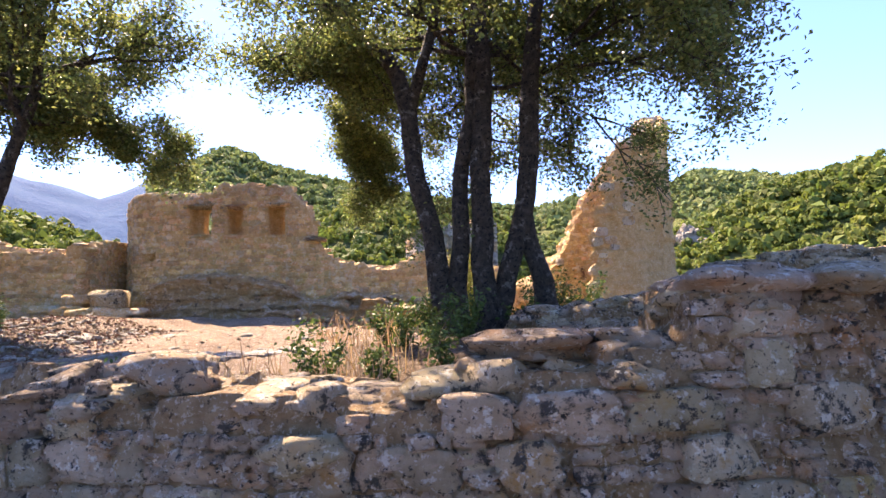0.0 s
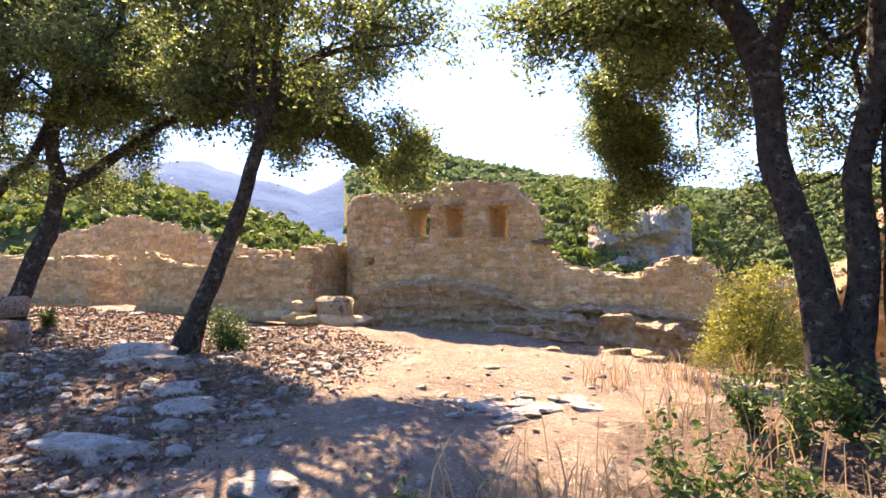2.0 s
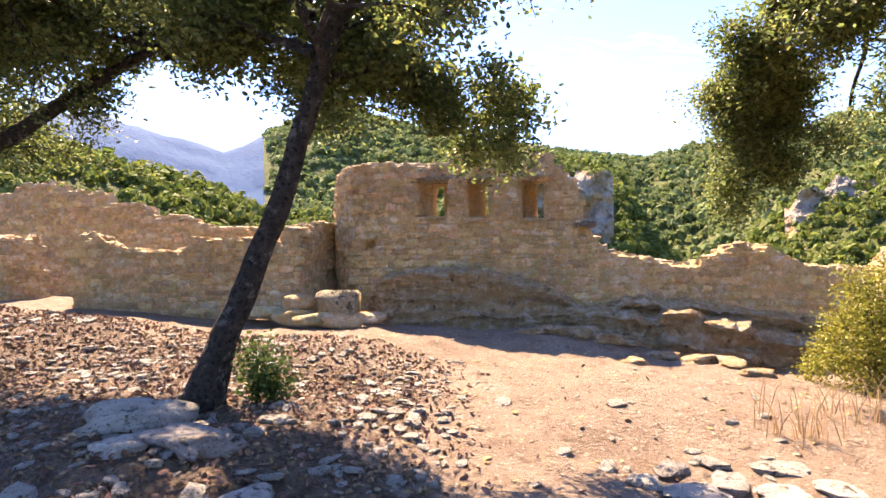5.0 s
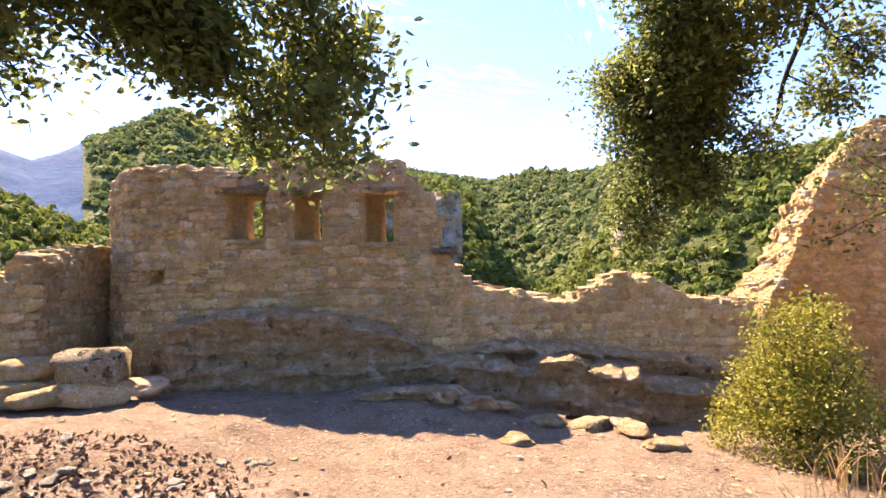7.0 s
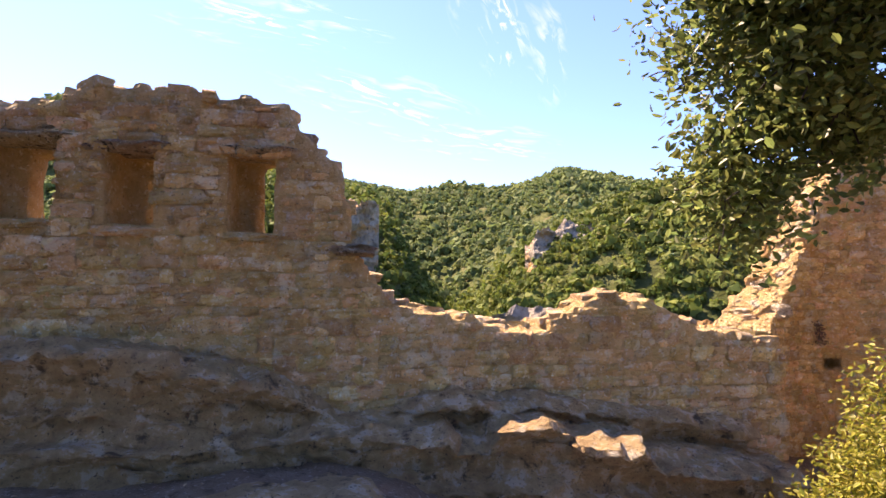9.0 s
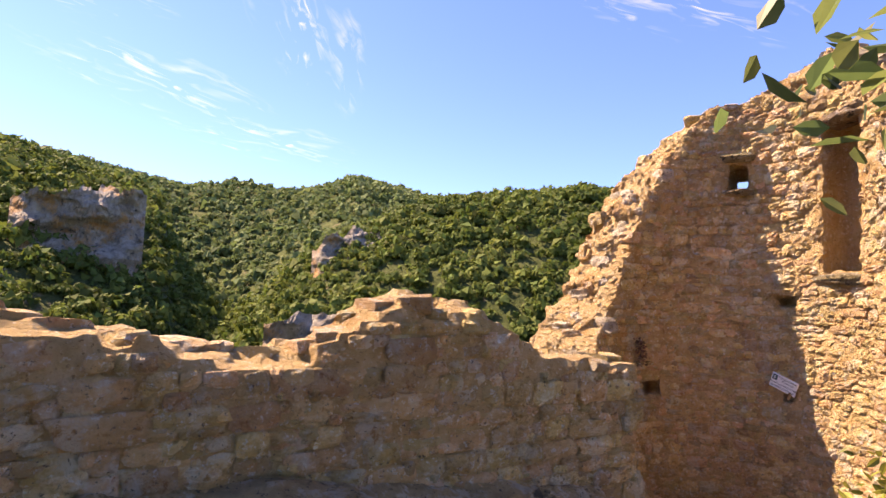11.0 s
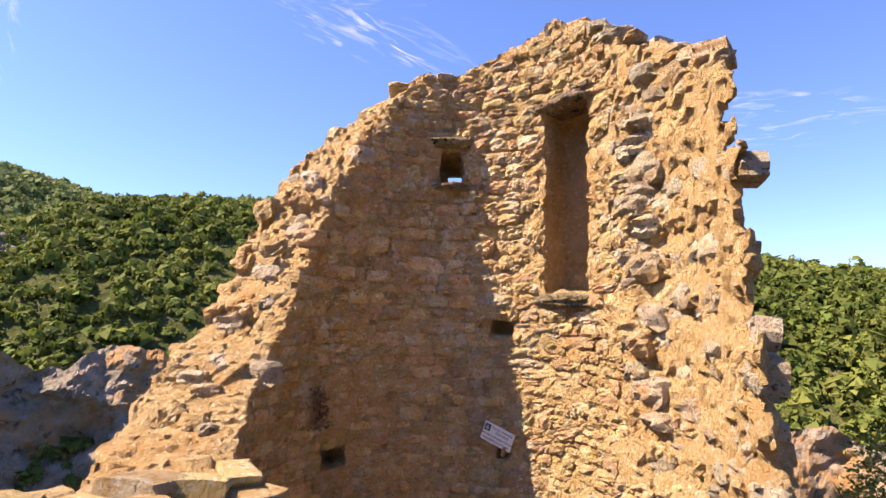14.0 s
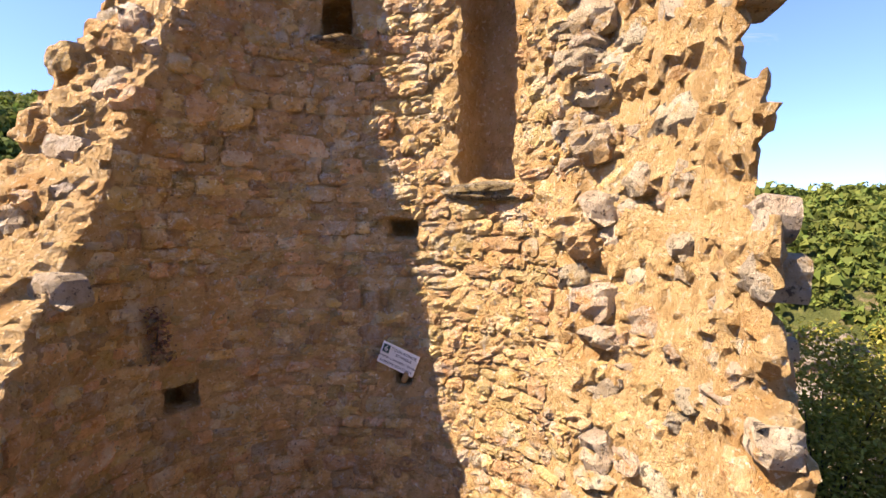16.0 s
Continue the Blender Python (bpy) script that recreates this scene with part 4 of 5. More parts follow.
tagged(new("woodland", woodland(((6500, (12, 118), (104, 232), (1.3, 2.6), 84), (6000, (-78, 16), (95, 345), (1.7, 3.4), 76), (1200, (-60, 116), (40, 104), (1.2, 2.4), 120)), FOREST)), "dense evergreen scrub woodland on the valley slopes", "woodland", kind="stuff")
tagged(new("woodland", woodland(((8500, (-32, 45), (330, 860), (3.0, 5.4), 40),), FOREST_HAZE)), "green woodland on the distant mountain, paled by painted haze", "woodland", kind="stuff")


def cliff(name, label, az0, az1, radius, elev, depth, seed, cols=70, rows=26):
    """A rock face seen across the valley: elev gives its foot and brow, in degrees, along its run."""
    verts, faces = [], []
    for i in range(cols + 1):
        u = i / cols
        az = az0 + (az1 - az0) * u
        low, high = elev(u)
        for j in range(rows + 1):
            v = j / rows
            e = low + (high - low) * v
            k = Vector((az * radius / 57.3 / 14, e * radius / 57.3 / 9, seed))
            r = radius + depth * (noise.fractal(k, 0.9, 2.0, 5) + 0.25 * noise.noise(Vector((k.x * 4, k.y, seed)))) + 0.8 * depth * v * v + depth * 3 * max(0, abs(2 * u - 1) - 0.8)
            a = math.radians(az)
            verts.append((EYE0[0] + r * math.sin(a), EYE0[1] + r * math.cos(a), 1.4 + r * math.tan(math.radians(e))))
    for i in range(cols):
        for j in range(rows):
            a = i * (rows + 1) + j
            faces.append((a, a + rows + 1, a + rows + 2, a + 1))
    tagged(new(name, mesh_of(name, verts, faces, CLIFF)), label, "cliff", "cliffs across the valley", kind="structure")


def brow(base, amount, seed):
    return lambda u: base + amount * noise.fractal(Vector((u * 5, seed, 0)), 0.8, 2.1, 5)


face_a, face_b, face_c, face_d = brow(7.6, 1.6, 3.0), brow(5.9, 1.4, 4.0), brow(-3.6, 2.6, 5.0), brow(-8.5, 2.6, 6.0)
cliff("cliff", "grey limestone cliff among the woods", -7.5, 2.2, 190, lambda u: (-2, face_a(u) - 3.5 * max(0, 0.3 - u) - 6 * max(0, u - 0.93)), 7, 2, 90, 34)
cliff("cliff", "pale orange crag on the wooded ridge", 17, 26, 156, lambda u: (0.5, face_b(u) - 9 * abs(u - 0.5) ** 2), 6, 5)
cliff("cliff", "long grey and orange rock face above the gorge", 13, 62, 103, lambda u: (-19, face_c(u)), 6, 8, 200, 40)
cliff("cliff", "bare grey rock slope above the gorge", 74, 122, 84, lambda u: (-24, face_d(u)), 5, 11, 180, 36)

# ---- loose things on the terrace ----
def rest_z(x, y):
    return ground_z(x, y)


BOULDERS = [boulder_mesh(k, GREY, 0.8, 3, 0.5) for k in range(5)]
PALES = [boulder_mesh(10 + k, WHITEROCK, 0.6, 3, 0.6) for k in range(5)]
EARTHY = [boulder_mesh(20 + k, BEDROCK, 0.6, 3, 0.6) for k in range(4)]
SLABS = [boulder_mesh(60 + k, WHITEROCK, 0.6, 2, 0.4) for k in range(4)]
WARM = [boulder_mesh(30 + k, STONE, 0.75, 3, 0.4) for k in range(4)]


def ledge(name, label, run, seed, step=0.03):
    """A bench of bedrock along the wall foot: run holds (x, y of the nose, z of the top, z of the foot). Weathered beds stand out one over another."""
    xs, ys, tops, foots = (np.array(q) for q in zip(*run))
    cols = int((xs[-1] - xs[0]) / step)
    rows = 38
    verts, faces = [], []
    for i in range(cols + 1):
        x = xs[0] + (xs[-1] - xs[0]) * i / cols
        nose, top, foot = np.interp(x, xs, ys), np.interp(x, xs, tops), np.interp(x, xs, foots)
        top += 0.03 * noise.noise(Vector((x * 2.3, seed, 0))) + 0.02 * noise.noise(Vector((x * 7, seed, 4)))
        for j in range(rows + 1):
            if j <= 8:
                f = j / 8
                y, z = 0.3 + (nose + 0.06 - 0.3) * f, top + 0.07 * (1 - f) - 0.03 * f ** 4
            else:
                f = (j - 8) / (rows - 8)
                z = top - 0.03 - (top - foot + 0.25) * f
                bed = noise.noise(Vector((x * 0.9, round(z / 0.085) * 2.7, seed)))
                y = nose + 0.2 * math.sin(min(f * 1.5, 1) * math.pi) ** 0.7 + 0.13 * bed - 0.04 * f
            q = Vector((x, y, z))
            k = noise.noise_vector(Vector((x * 2.1, y * 5, z * 8 + seed))) * 0.07 + noise.noise_vector(Vector((x * 6, y * 9, z * 17))) * 0.05 + noise.noise_vector(q * 24) * 0.018
            verts.append(tuple(q + k * (0.4 if j < 2 else 1)))
    for i in range(cols):
        for j in range(rows):
            a = i * (rows + 1) + j
            faces.append((a, a + 1, a + rows + 2, a + rows + 1))
    tagged(new(name, mesh_of(name, verts, faces, BEDROCK)), label, "rock ledge", kind="structure")


def rock(name, label, mesh, x, y, sx, sy, sz, turn=0, sink=0.25, group="", z=None):
    ob = new(name, mesh)
    base = rest_z(x, y) if z is None else z
    ob.matrix_basis = Matrix.Translation((x, y, base + sz * (0.5 - sink) * 0.8)) @ pose(0, 0, 0, rnd(-5, 5), rnd(-5, 5), turn) @ Matrix.Diagonal((sx, sy, sz, 1))
    return tagged(ob, label, "rock", group)


ledge("rock_ledge_1", "weathered bedrock bench along the foot of the window wall", [(-1.0, 0.0, 0.2, 0.1), (-0.85, -0.16, 0.5, 0.1), (-0.65, -0.3, 0.76, 0.15), (-0.3, -0.38, 0.85, 0.15), (0.0, -0.4, 0.9, 0.15), (0.7, -0.4, 0.91, 0.15), (1.4, -0.38, 0.84, 0.15), (2.0, -0.34, 0.68, 0.12), (2.5, -0.26, 0.46, 0.1), (2.9, -0.1, 0.22, 0.0)], 3)
ledge("rock_ledge_2", "low shelf of split bedrock under the low wall", [(2.1, -0.36, 0.2, 0.05), (2.8, -0.5, 0.25, 0.0), (3.6, -0.52, 0.25, -0.05), (3.72, -0.5, 0.12, -0.06), (3.95, -0.46, 0.12, -0.1), (4.1, -0.5, 0.3, -0.12), (4.5, -0.52, 0.28, -0.15), (4.65, -0.56, 0.14, -0.2), (5.25, -0.52, 0.08, -0.28), (5.4, -0.46, -0.06, -0.34), (6.3, -0.44, -0.2, -0.48), (6.9, -0.4, -0.3, -0.55)], 8)
ledge("rock_ledge_3", "upper bed of bedrock on which the low wall stands", [(3.0, -0.08, 0.3, 0.1), (3.7, -0.14, 0.42, 0.1), (4.4, -0.06, 0.36, 0.0), (5.0, -0.02, 0.26, -0.1), (5.8, 0.02, 0.16, -0.2), (6.7, 0.1, 0.02, -0.4)], 14)
for k, (x, y, sx, sy, sz, turn) in enumerate([(-0.15, -6.3, 0.9, 0.5, 0.3, 20), (0.45, -6.55, 0.75, 0.45, 0.26, -15), (-0.5, -6.05, 0.5, 0.4, 0.2, 40), (0.1, -6.75, 0.5, 0.3, 0.18, 5), (1.6, -7.3, 0.6, 0.4, 0.22, 30), (1.15, -6.95, 0.45, 0.3, 0.16, 70), (1.7, -8.2, 0.75, 0.45, 0.2, 10),
                                             (-0.9, -8.75, 0.9, 0.6, 0.2, 30), (0.85, -9.3, 0.8, 0.5, 0.2, 60), (-0.4, -7.6, 0.5, 0.35, 0.15, 15), (2.3, -9.0, 0.6, 0.4, 0.14, 25), (1.9, -7.7, 0.3, 0.25, 0.16, 0), (0.3, -8.3, 0.55, 0.4, 0.16, 80), (3.1, -8.2, 0.5, 0.4, 0.1, 12)]):
    rock("rock_outcrop", "pale weathered limestone rock breaking through leaf litter", PALES[k % 5], x, y, sx * 0.72, sy * 0.75, sz * 1.1, turn, 0.42, "pale rocks under the oaks")
for k, (x, y, sx, sy, sz, turn) in enumerate([(2.55, -1.05, 0.5, 0.3, 0.26, 10), (2.85, -1.15, 0.42, 0.35, 0.3, 60), (3.15, -1.2, 0.4, 0.3, 0.24, 30), (2.2, -1.0, 0.5, 0.3, 0.16, 0), (2.75, -0.85, 0.5, 0.3, 0.2, 5), (3.9, -1.2, 0.45, 0.3, 0.2, 15), (4.35, -1.3, 0.5, 0.35, 0.22, 50), (4.75, -1.45, 0.5, 0.3, 0.2, 80), (4.5, -1.15, 0.6, 0.3, 0.16, 20), (4.9, -2.0, 0.35, 0.25, 0.16, 0), (3.4, -1.0, 0.5, 0.25, 0.12, 5), (3.5, -2.1, 0.3, 0.25, 0.14, 30)]):
    rock("rock_outcrop", "brown bedrock knob in the trodden earth", EARTHY[k % 4], x, y, sx, sy, sz, turn, 0.35, "bedrock knobs by the wall")
for k, (x, y, sx, sy, sz, turn, z) in enumerate([(-1.0, -1.2, 0.62, 0.42, 0.4, 10, 0.18), (-0.95, -1.25, 0.7, 0.5, 0.3, 40, -0.05), (-1.65, -1.25, 0.5, 0.35, 0.3, 70, 0.22), (-1.7, -1.45, 0.55, 0.4, 0.28, 20, 0.02), (-1.35, -1.5, 0.5, 0.4, 0.22, 50, 0.0), (-0.55, -1.0, 0.5, 0.35, 0.16, 15, 0.02), (-2.3, -1.3, 0.5, 0.35, 0.2, 30, 0.1)]):
    rock("fallen_block", "tumbled ochre building stone in a small heap", GREYS[k] if k == 0 else WARM[k % 4], x, y, sx * 1.02, sy * 1.05, sz * 1.08, turn, 0.1, "heap of fallen blocks", z + 0.1)
for k, (x, y, sx, sy, turn) in enumerate([(3.6, -5.7, 0.42, 0.3, 10), (3.95, -5.95, 0.5, 0.3, 40), (3.85, -5.45, 0.36, 0.25, 80), (4.15, -5.6, 0.4, 0.3, 25), (3.5, -5.3, 0.3, 0.22, 60), (4.25, -5.15, 0.42, 0.3, 5), (3.8, -5.1, 0.3, 0.2, 120), (4.5, -5.5, 0.35, 0.3, 33), (3.3, -5.6, 0.25, 0.2, 0), (4.0, -6.3, 0.3, 0.25, 70)]):
    rock("paving_slab", "flat pale stone slab in the trodden earth", SLABS[k % 4], x, y, sx * 0.85, sy * 0.85, 0.1, turn, 0.3, "flat slabs in the path")

bench = thing("stone_bench", "low seat of large dry-laid grey limestone blocks", "stone bench", at=(-2.7, -7.0, 0))
for x, y, z, turn, w, d, h in [(-2.2, -7.34, 0.17, 21, 0.88, 0.55, 0.5), (-2.0, -6.95, 0.16, 112, 0.62, 0.5, 0.5), (-2.35, -6.4, 0.17, 112, 0.6, 0.5, 0.5), (-3.2, -7.45, 0.12, 21, 0.7, 0.5, 0.34), (-3.9, -7.75, 0.12, 21, 0.7, 0.5, 0.4),
                               (-2.75, -6.25, 0.56, 20, 0.48, 0.5, 0.27), (-3.15, -6.45, 0.57, 24, 0.42, 0.5, 0.31), (-3.5, -6.65, 0.56, 30, 0.4, 0.5, 0.29), (-3.85, -6.85, 0.54, 26, 0.42, 0.45, 0.26), (-4.25, -7.05, 0.52, 20, 0.46, 0.5, 0.28), (-4.7, -7.25, 0.55, 10, 0.5, 0.5, 0.3),
                               (-2.85, -6.6, 0.2, 20, 1.0, 0.6, 0.46), (-3.7, -7.0, 0.2, 24, 1.0, 0.6, 0.42), (-4.6, -7.3, 0.2, 20, 0.9, 0.6, 0.4)]:
    ob = new("stone", GREYS[int(abs(x * 7 + y * 13)) % 10])
    ob.parent = bench
    ob.matrix_basis = Matrix.Translation((x + 2.7, y + 7.0, z)) @ pose(0, 0, 0, rnd(-2, 2), rnd(-2, 2), turn) @ Matrix.Diagonal((w * 1.02, d, h, 1))

# near wall: large loose capstones
for k, (x, y, sx, sy, sz, turn, z) in enumerate([(5.3, -9.75, 0.34, 0.26, 0.2, 10, -0.12), (5.75, -9.75, 0.36, 0.28, 0.14, 70, -0.23), (6.1, -9.75, 0.34, 0.28, 0.13, 30, -0.25), (6.55, -9.8, 0.4, 0.3, 0.14, 12, -0.18), (6.9, -9.7, 0.5, 0.4, 0.16, 60, -0.04), (7.72, -9.75, 0.5, 0.4, 0.16, 20, 0.2), (8.15, -9.75, 0.4, 0.35, 0.14, 45, 0.2), (8.6, -9.7, 0.45, 0.35, 0.16, 15, 0.2), (7.3, -9.7, 0.36, 0.3, 0.14, 85, -0.04), (4.8, -9.7, 0.5, 0.35, 0.14, 40, -0.2), (7.2, -6.95, 0.4, 0.35, 0.16, 20, 0.02), (7.9, -6.95, 0.5, 0.4, 0.18, 60, 0.06), (8.5, -6.9, 0.5, 0.4, 0.2, 5, 0.1)]):
    rock("loose_capstone", "large lichen-stained grey stone loose on the wall top", BOULDERS[k % 5], x, y, sx, sy, sz, turn, 0.2, "loose stones on the near walls", z)


rng = random.Random(91)
for root, at, length, crest, count in ((wall_7, at_7, len_7, TOP_7, 95), (wall_8, at_8, len_8, TOP_8, 45)):
    for k in range(count):
        q, d = rng.uniform(0.05, length * 0.85), rng.uniform(0.0, 0.55)
        w = rng.uniform(0.1, 0.34)
        ob = new("stone", BOULDERS[k % 5])
        ob.parent = root
        ob.matrix_basis = Matrix.Translation(at(q, crest(q) - rng.uniform(0.0, 0.08) - (rng.uniform(0, 0.5) if d < 0.08 else 0), d)) @ pose(0, 0, 0, rng.uniform(-20, 20), rng.uniform(-20, 20), rng.uniform(0, 360)) @ Matrix.Diagonal((w, w * rng.uniform(0.6, 0.9), w * rng.uniform(0.4, 0.6), 1))


# small stones, litter and grass
def scatter(count, box, seed, size, meshes, mat, name, label, category, fit=None, sink=0.2):
    rng = random.Random(seed)
    out = []
    while len(out) < count:
        x, y = rng.uniform(box[0], box[1]), rng.uniform(box[2], box[3])
        if fit and rng.random() > fit(x, y):
            continue
        q = rng.uniform(*size) * rng.uniform(0.5, 1)
        out.append((Matrix.Translation((x, y, 0)) @ pose(0, 0, 0, rng.uniform(-15, 15), rng.uniform(-15, 15), rng.uniform(0, 360)) @ Matrix.Diagonal((q, q * rng.uniform(0.5, 0.9), q * rng.uniform(0.25, 0.5), 1)), rng.randrange(len(meshes))))
    zs = height(np.array([m.translation.x for m, _ in out]), np.array([m.translation.y for m, _ in out]))
    placed = []
    for (m, k), z in zip(out, zs):
        p = Vector((m.translation.x, m.translation.y, 0))
        m.translation.z = z + 0.035 * noise.noise(p * 1.3) + 0.03 * noise.noise(p * 4) + 0.012 * noise.noise(p * 11) + sink * m.to_scale().z
        placed.append((m, k))
    tagged(new(name, joined(name, placed, [meshes], mat)), label, category, kind="stuff")


PEBBLES = [boulder_mesh(50 + k, STONE_J, 0.8, 1) for k in range(6)]
shade = lambda x, y: 1.0 if x < 2.6 - 0.25 * (y + 8) and y < -3.2 else 0.12
scatter(2900, (-7, 4.5, -10.5, -2.5), 61, (0.05, 0.19), PEBBLES, WHITEROCK, "loose_stones", "small pale loose stones on the ground", "stones", shade)
scatter(900, (-3, 7, -10.4, -0.6), 62, (0.02, 0.08), PEBBLES, STONE_J, "gravel", "fine ochre gravel on trodden earth", "gravel")


def litter():
    rng = np.random.default_rng(5)
    n = 40000
    x, y = rng.uniform(-9, 4.2, n), rng.uniform(-10.8, -2.6, n)
    keep = rng.uniform(0, 1, n) < np.clip((2.9 - 0.25 * (y + 8) - x) * 1.2, 0.02, 1)
    x, y = x[keep], y[keep]
    z = height(x, y) + np.array([0.035 * noise.noise(Vector((a, b, 0)) * 1.3) + 0.03 * noise.noise(Vector((a, b, 0)) * 4) + 0.012 * noise.noise(Vector((a, b, 0)) * 11) for a, b in zip(x, y)])
    return leaves_mesh("leaf_litter", np.stack([x, y, z + 0.012], 1), LITTER, (0.03, 0.075), 1, 0.008, rng)


tagged(new("leaf_litter", litter()), "brown fallen oak leaves covering the shaded ground", "leaf litter", kind="stuff")


def grass_tuft(name, label, spots, mat, seed, blades=60, height_=(0.2, 0.5), spread=0.25, width=0.006):
    """Bent blades round several roots."""
    rng = np.random.default_rng(seed)
    verts, faces = [], []
    for x, y, k in spots:
        for _ in range(int(blades * k)):
            px, py = x + rng.normal(0, spread * k), y + rng.normal(0, spread * k)
            p = Vector((px, py, 0))
            base = Vector((px, py, ground_z(px, py) - 0.02 + 0.035 * noise.noise(p * 1.3)))
            a = rng.uniform(0, 6.28)
            lean = Vector((math.cos(a), math.sin(a), 0)) * rng.uniform(0.05, 0.7)
            h = rng.uniform(*height_)
            side = Vector((-math.sin(a + 1), math.cos(a + 1), 0)) * width
            i = len(verts)
            for t in (0, 0.4, 0.75):
                q = base + Vector((0, 0, h * t)) + lean * h * t * t
                verts += [tuple(q - side * (1 - 0.6 * t)), tuple(q + side * (1 - 0.6 * t))]
            verts.append(tuple(base + Vector((0, 0, h * 0.92)) + lean * h))
            faces += [(i, i + 1, i + 3, i + 2), (i + 2, i + 3, i + 5, i + 4), (i + 4, i + 5, i + 6)]
    tagged(new(name, mesh_of(name, verts, faces, mat)), label, "grass", kind="stuff")


grass_tuft("dry_grass", "tall dry straw-coloured grass", [(4.5, -8.4, 1.2), (4.9, -8.9, 1.0), (5.3, -8.2, 1.4), (5.6, -7.6, 1.2), (4.8, -7.6, 1.0), (5.7, -7.0, 1.0), (5.2, -9.2, 0.8), (4.3, -7.8, 0.7), (4.6, -4.5, 0.7), (5.2, -3.9, 0.8), (5.6, -4.6, 0.9), (5.3, -6.2, 0.8), (6.0, -2.9, 0.8)], STRAW, 71, 60)


def weed(x, y, h, seed, label, mat=GREENLEAF, name="weed", size=(0.03, 0.06), stems=7):
    rng = np.random.default_rng(seed)
    z = ground_z(x, y)
    root = thing(name, label, "plant", "wild plants", at=(x, y, z - 0.03))
    tips, verts, faces = [], [], []
    for k in range(stems):
        a, lean = rng.uniform(0, 6.28), rng.uniform(0.1, 0.5)
        top = Vector((math.cos(a) * lean * h, math.sin(a) * lean * h, h * rng.uniform(0.6, 1.05)))
        path = [top * t + Vector(rng.normal(0, 0.012, 3)) for t in (0, 0.3, 0.6, 0.85, 1)]
        v, f = tube(path, [0.006, 0.005, 0.004, 0.003, 0.002], 4, 0, seed)
        faces += [tuple(i + len(verts) for i in g) for g in f]
        verts += v
        tips += [tuple(top * t) for t in np.linspace(0.25, 1, 9)]
    part("stem", mesh_of("stem", verts, faces, mat), mat, root, kind="stuff")
    part("foliage", leaves_mesh("foliage", tips, mat, size, 9, 0.045, rng), mat, root, kind="stuff")


for k, (x, y, h, n) in enumerate([(4.2, -8.5, 0.42, 4), (4.0, -8.8, 0.25, 3), (5.3, -7.7, 0.7, 8), (5.9, -6.9, 0.5, 6), (6.2, -6.8, 0.45, 7), (5.7, -6.6, 0.45, 6), (6.5, -7.0, 0.45, 7), (6.3, -7.5, 0.4, 5), (7.0, -6.6, 0.4, 6), (5.8, -7.6, 0.35, 5), (0.35, -5.6, 0.5, 9), (0.45, -5.5, 0.4, 8), (-3.5, -5.1, 0.3, 8), (-4.0, -5.3, 0.35, 9), (-4.6, -5.3, 0.35, 9), (-1.5, -0.2, 0.3, 6), (7.5, -5.2, 0.8, 14), (7.9, -4.6, 0.9, 16), (8.2, -4.2, 0.8, 14), (-9.2, -5.2, 0.6, 16), (-10, -5, 0.7, 18), (-8.8, -4.6, 0.5, 14)]):
    weed(x, y, h, 200 + k, "leafy green wild plant on the dry ground", stems=n)

for x, y, turn, k in ((12.3, -2.1, 40, 1.15), (13.2, -3.4, 110, 1.3), (12.9, -0.6, 200, 1.0)):
    twin = copy_thing(shr, Matrix.Translation((x, y, ground_z(x, y) - 0.1)) @ pose(0, 0, 0, 0, 0, turn) @ Matrix.Scale(k, 4))
    tagged(twin, "olive-green shrub on the slope below the tower", "shrub")
tuft = thing("wall_plant", "dark withered plant rooted in the tower wall", "plant", at=tower_at(arc_s(83), 0.72, -0.03))
rngt = np.random.default_rng(3)
part("foliage", leaves_mesh("foliage", [(0.02 * math.sin(5 * q), -0.03, 0.26 * q - 0.1) for q in np.linspace(0, 1, 16)], LITTER, (0.02, 0.05), 14, 0.03, rngt), LITTER, tuft, kind="stuff")
part("stem", mesh_of("stem", *tube([Vector((0.0, 0.04, -0.15)), Vector((0.0, -0.02, -0.05)), Vector((0.01, -0.03, 0.12))], [0.008, 0.006, 0.003], 5, 0, 1), BARK, True), BARK, tuft)

# sign on the tower wall
sa = 9
sp = Vector(tower_at(arc_s(sa), 0.5, -0.05))
sign = thing("information_sign", "small tilted white panel lettered in black", "sign", at=sp)
sign.matrix_basis = Matrix.Translation(sp) @ pose(0, 0, 0, 0, 0, sa - 90) @ pose(0, 0, 0, 14, 22, 0) @ Matrix.Diagonal((0.8, 0.8, 0.8, 1))


def slab(w, d, h, bevel=0.003):
    bm = bmesh.new()
    bmesh.ops.create_cube(bm, size=1, matrix=Matrix.Diagonal((w, d, h, 1)))
    bmesh.ops.bevel(bm, geom=bm.edges[:], offset=bevel, segments=1, affect="EDGES")
    return bm


part("panel", slab(0.34, 0.012, 0.21), WHITE, sign)
badge = part("badge", slab(0.06, 0.008, 0.075, 0.001), TEAL, sign, "dark green number badge")
badge.location = (-0.125, -0.008, 0.05)


def lettering(text, x, z, size, mat, parent, y=-0.0075):
    curve = bpy.data.curves.new("lettering", "FONT")
    curve.body, curve.size, curve.align_x, curve.align_y = text, size, "CENTER", "CENTER"
    curve.extrude = 0.0008
    tmp = bpy.data.objects.new("lettering", curve)
    me = bpy.data.meshes.new_from_object(tmp)
    bpy.data.objects.remove(tmp)
    me.materials.append(mat)
    ob = part("lettering", me, mat, parent)
    ob.matrix_basis = pose(x, y, z, 90)


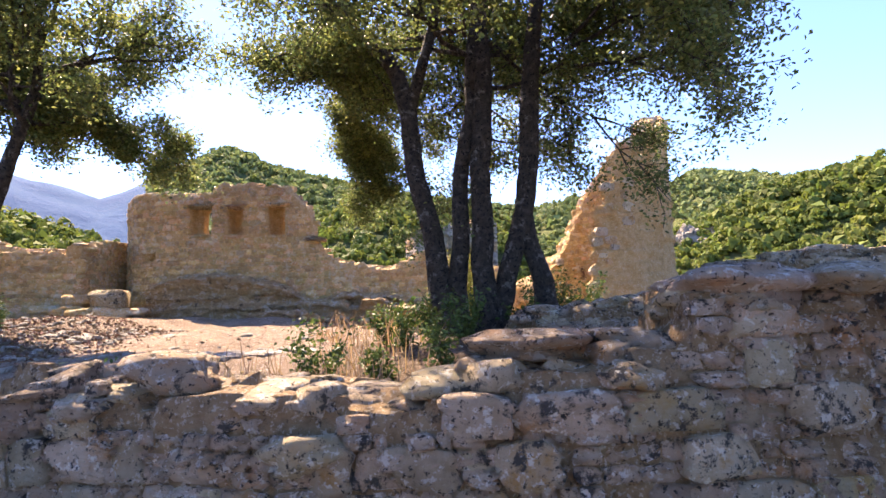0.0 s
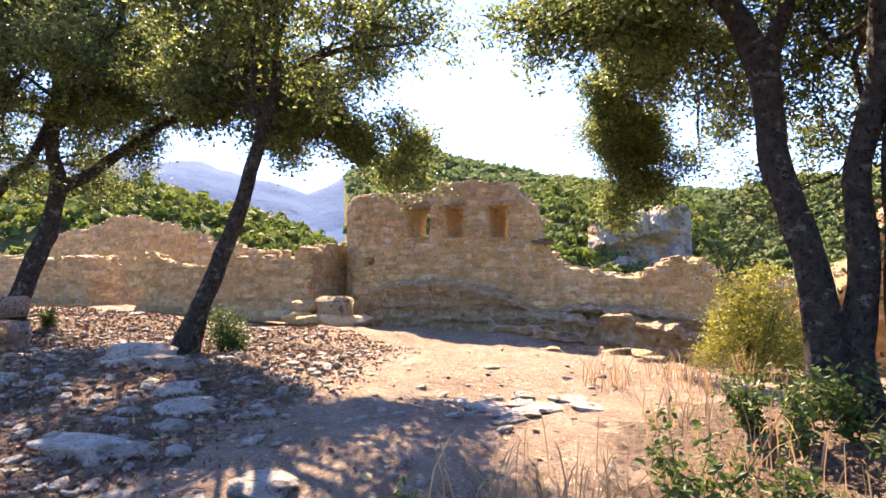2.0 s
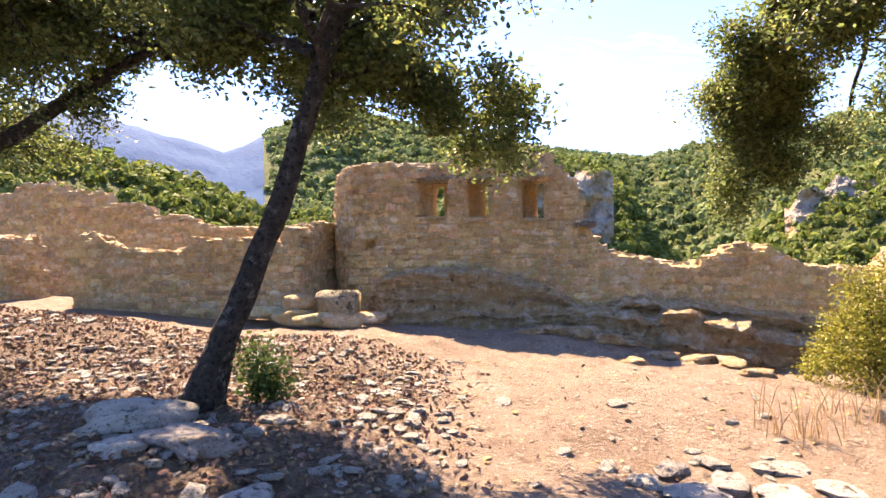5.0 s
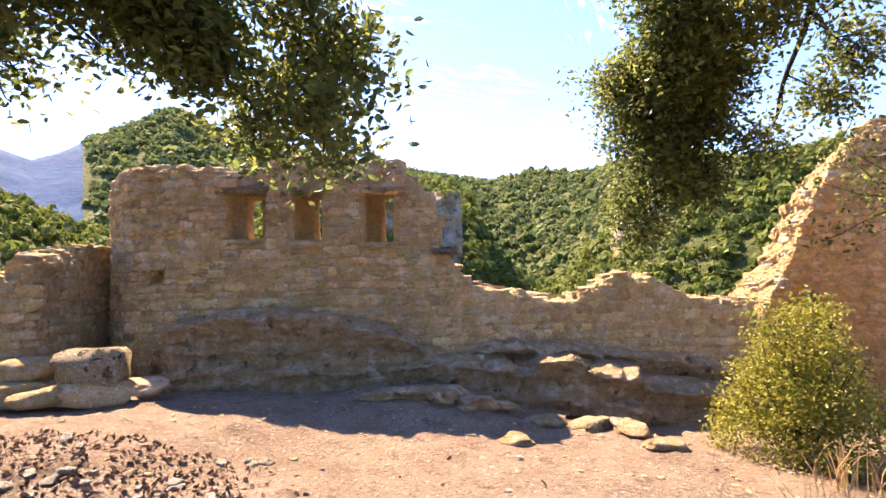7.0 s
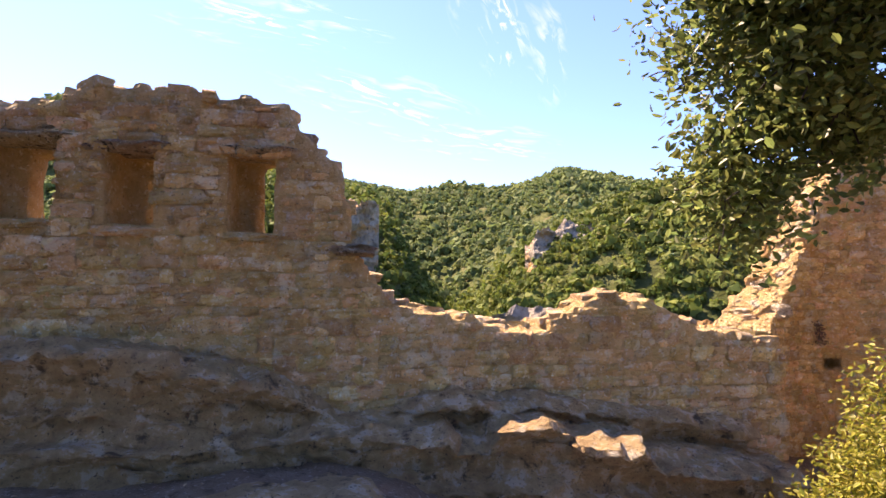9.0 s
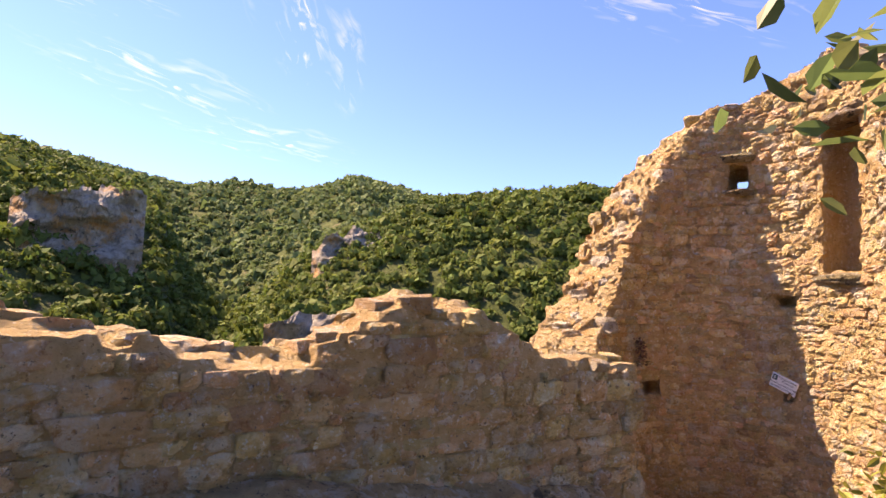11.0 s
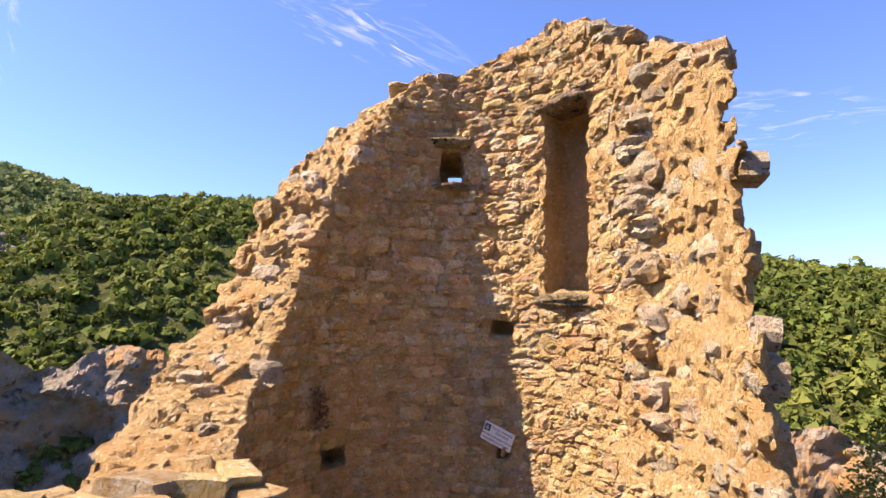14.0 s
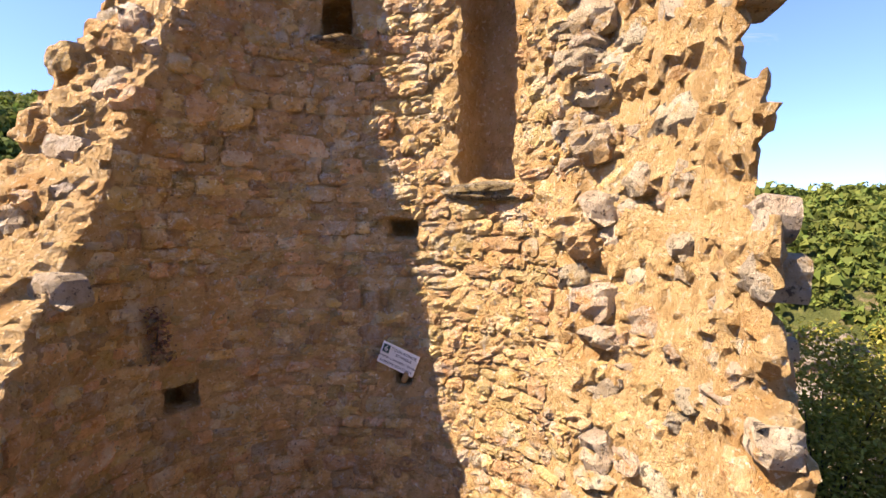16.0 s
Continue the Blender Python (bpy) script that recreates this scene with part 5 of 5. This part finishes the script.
lettering("6", -0.125, 0.05, 0.07, WHITE, sign, -0.0135)
lettering("TOUR RONDE", 0.035, 0.068, 0.036, BLACK, sign)
lettering("D'ANGLE", 0.045, 0.026, 0.036, BLACK, sign)
lettering("ROUND CORNERED TOWER", 0.0, -0.026, 0.0265, BLACK, sign)
lettering("RUNDER ECKTURM", 0.0, -0.072, 0.034, BLACK, sign)
peg = part("wooden_peg", slab(0.04, 0.1, 0.1, 0.008), WOOD, sign, "short weathered wooden peg")
peg.location = (0.11, 0.035, -0.13)


# ---- thin clouds ----
def cloud_material():
    m = bpy.data.materials.new("thin_cloud")
    m.use_nodes = True
    n, l = m.node_tree.nodes, m.node_tree.links
    n.remove(n["Principled BSDF"])
    co = n.new("ShaderNodeTexCoord").outputs["Generated"]
    tex = n.new("ShaderNodeTexNoise")
    tex.inputs["Scale"].default_value, tex.inputs["Detail"].default_value, tex.inputs["Distortion"].default_value = 2.6, 9, 1.4
    mapping = n.new("ShaderNodeMapping")
    mapping.inputs["Scale"].default_value = (1.2, 1.0, 3.0)
    l.new(co, mapping.inputs[0]), l.new(mapping.outputs[0], tex.inputs["Vector"])
    ramp = n.new("ShaderNodeMapRange")
    ramp.inputs["From Min"].default_value, ramp.inputs["From Max"].default_value, ramp.inputs["To Max"].default_value = 0.5, 0.78, 0.55
    l.new(tex.outputs["Fac"], ramp.inputs["Value"])
    fade = n.new("ShaderNodeTexGradient")
    fade.gradient_type = "SPHERICAL"
    centre = n.new("ShaderNodeMapping")
    centre.inputs["Location"].default_value, centre.inputs["Scale"].default_value = (-1, -1, -1), (2, 2, 2)
    l.new(co, centre.inputs[0]), l.new(centre.outputs[0], fade.inputs[0])
    mul = n.new("ShaderNodeMath")
    mul.operation = "MULTIPLY"
    l.new(ramp.outputs[0], mul.inputs[0]), l.new(fade.outputs[0], mul.inputs[1])
    gain = n.new("ShaderNodeMath")
    gain.operation, gain.inputs[1].default_value, gain.use_clamp = "MULTIPLY", 1.8, True
    l.new(mul.outputs[0], gain.inputs[0])
    em, tr, mix = n.new("ShaderNodeEmission"), n.new("ShaderNodeBsdfTransparent"), n.new("ShaderNodeMixShader")
    em.inputs[0].default_value, em.inputs[1].default_value = (0.95, 0.97, 1.0, 1), 0.42
    l.new(gain.outputs[0], mix.inputs[0]), l.new(tr.outputs[0], mix.inputs[1]), l.new(em.outputs[0], mix.inputs[2])
    l.new(mix.outputs[0], n["Material Output"].inputs["Surface"])
    return m


CLOUD = cloud_material()
for k, (az, el, w, h, tilt) in enumerate([(2, 18, 900, 300, 10), (16, 24, 700, 500, 60), (30, 32, 900, 400, 15), (52, 27, 1000, 420, 20), (60, 33, 1300, 500, -10), (90, 18, 900, 300, 0), (12, 14, 800, 200, 5), (-8, 24, 900, 350, 0)]):
    d = 2300
    a, e = math.radians(az), math.radians(el)
    p = Vector((math.sin(a) * math.cos(e), math.cos(a) * math.cos(e), math.sin(e))) * d
    grid = [(x / 6 - 0.5, 0.06 * math.sin(x + z + k), z / 6 - 0.5) for z in range(7) for x in range(7)]
    quads = [(z * 7 + x, z * 7 + x + 1, z * 7 + x + 8, z * 7 + x + 7) for z in range(6) for x in range(6)]
    ob = new("cloud", mesh_of("cloud", grid, quads, CLOUD))
    ob.matrix_basis = Matrix.Translation(p) @ pose(0, 0, 0, 0, 0, -az) @ pose(0, 0, 0, -el, tilt, 0) @ Matrix.Diagonal((w, 60, h, 1))
    tagged(ob, "thin wispy white cloud in the blue sky", "cloud", "wisps of cloud", "structure")
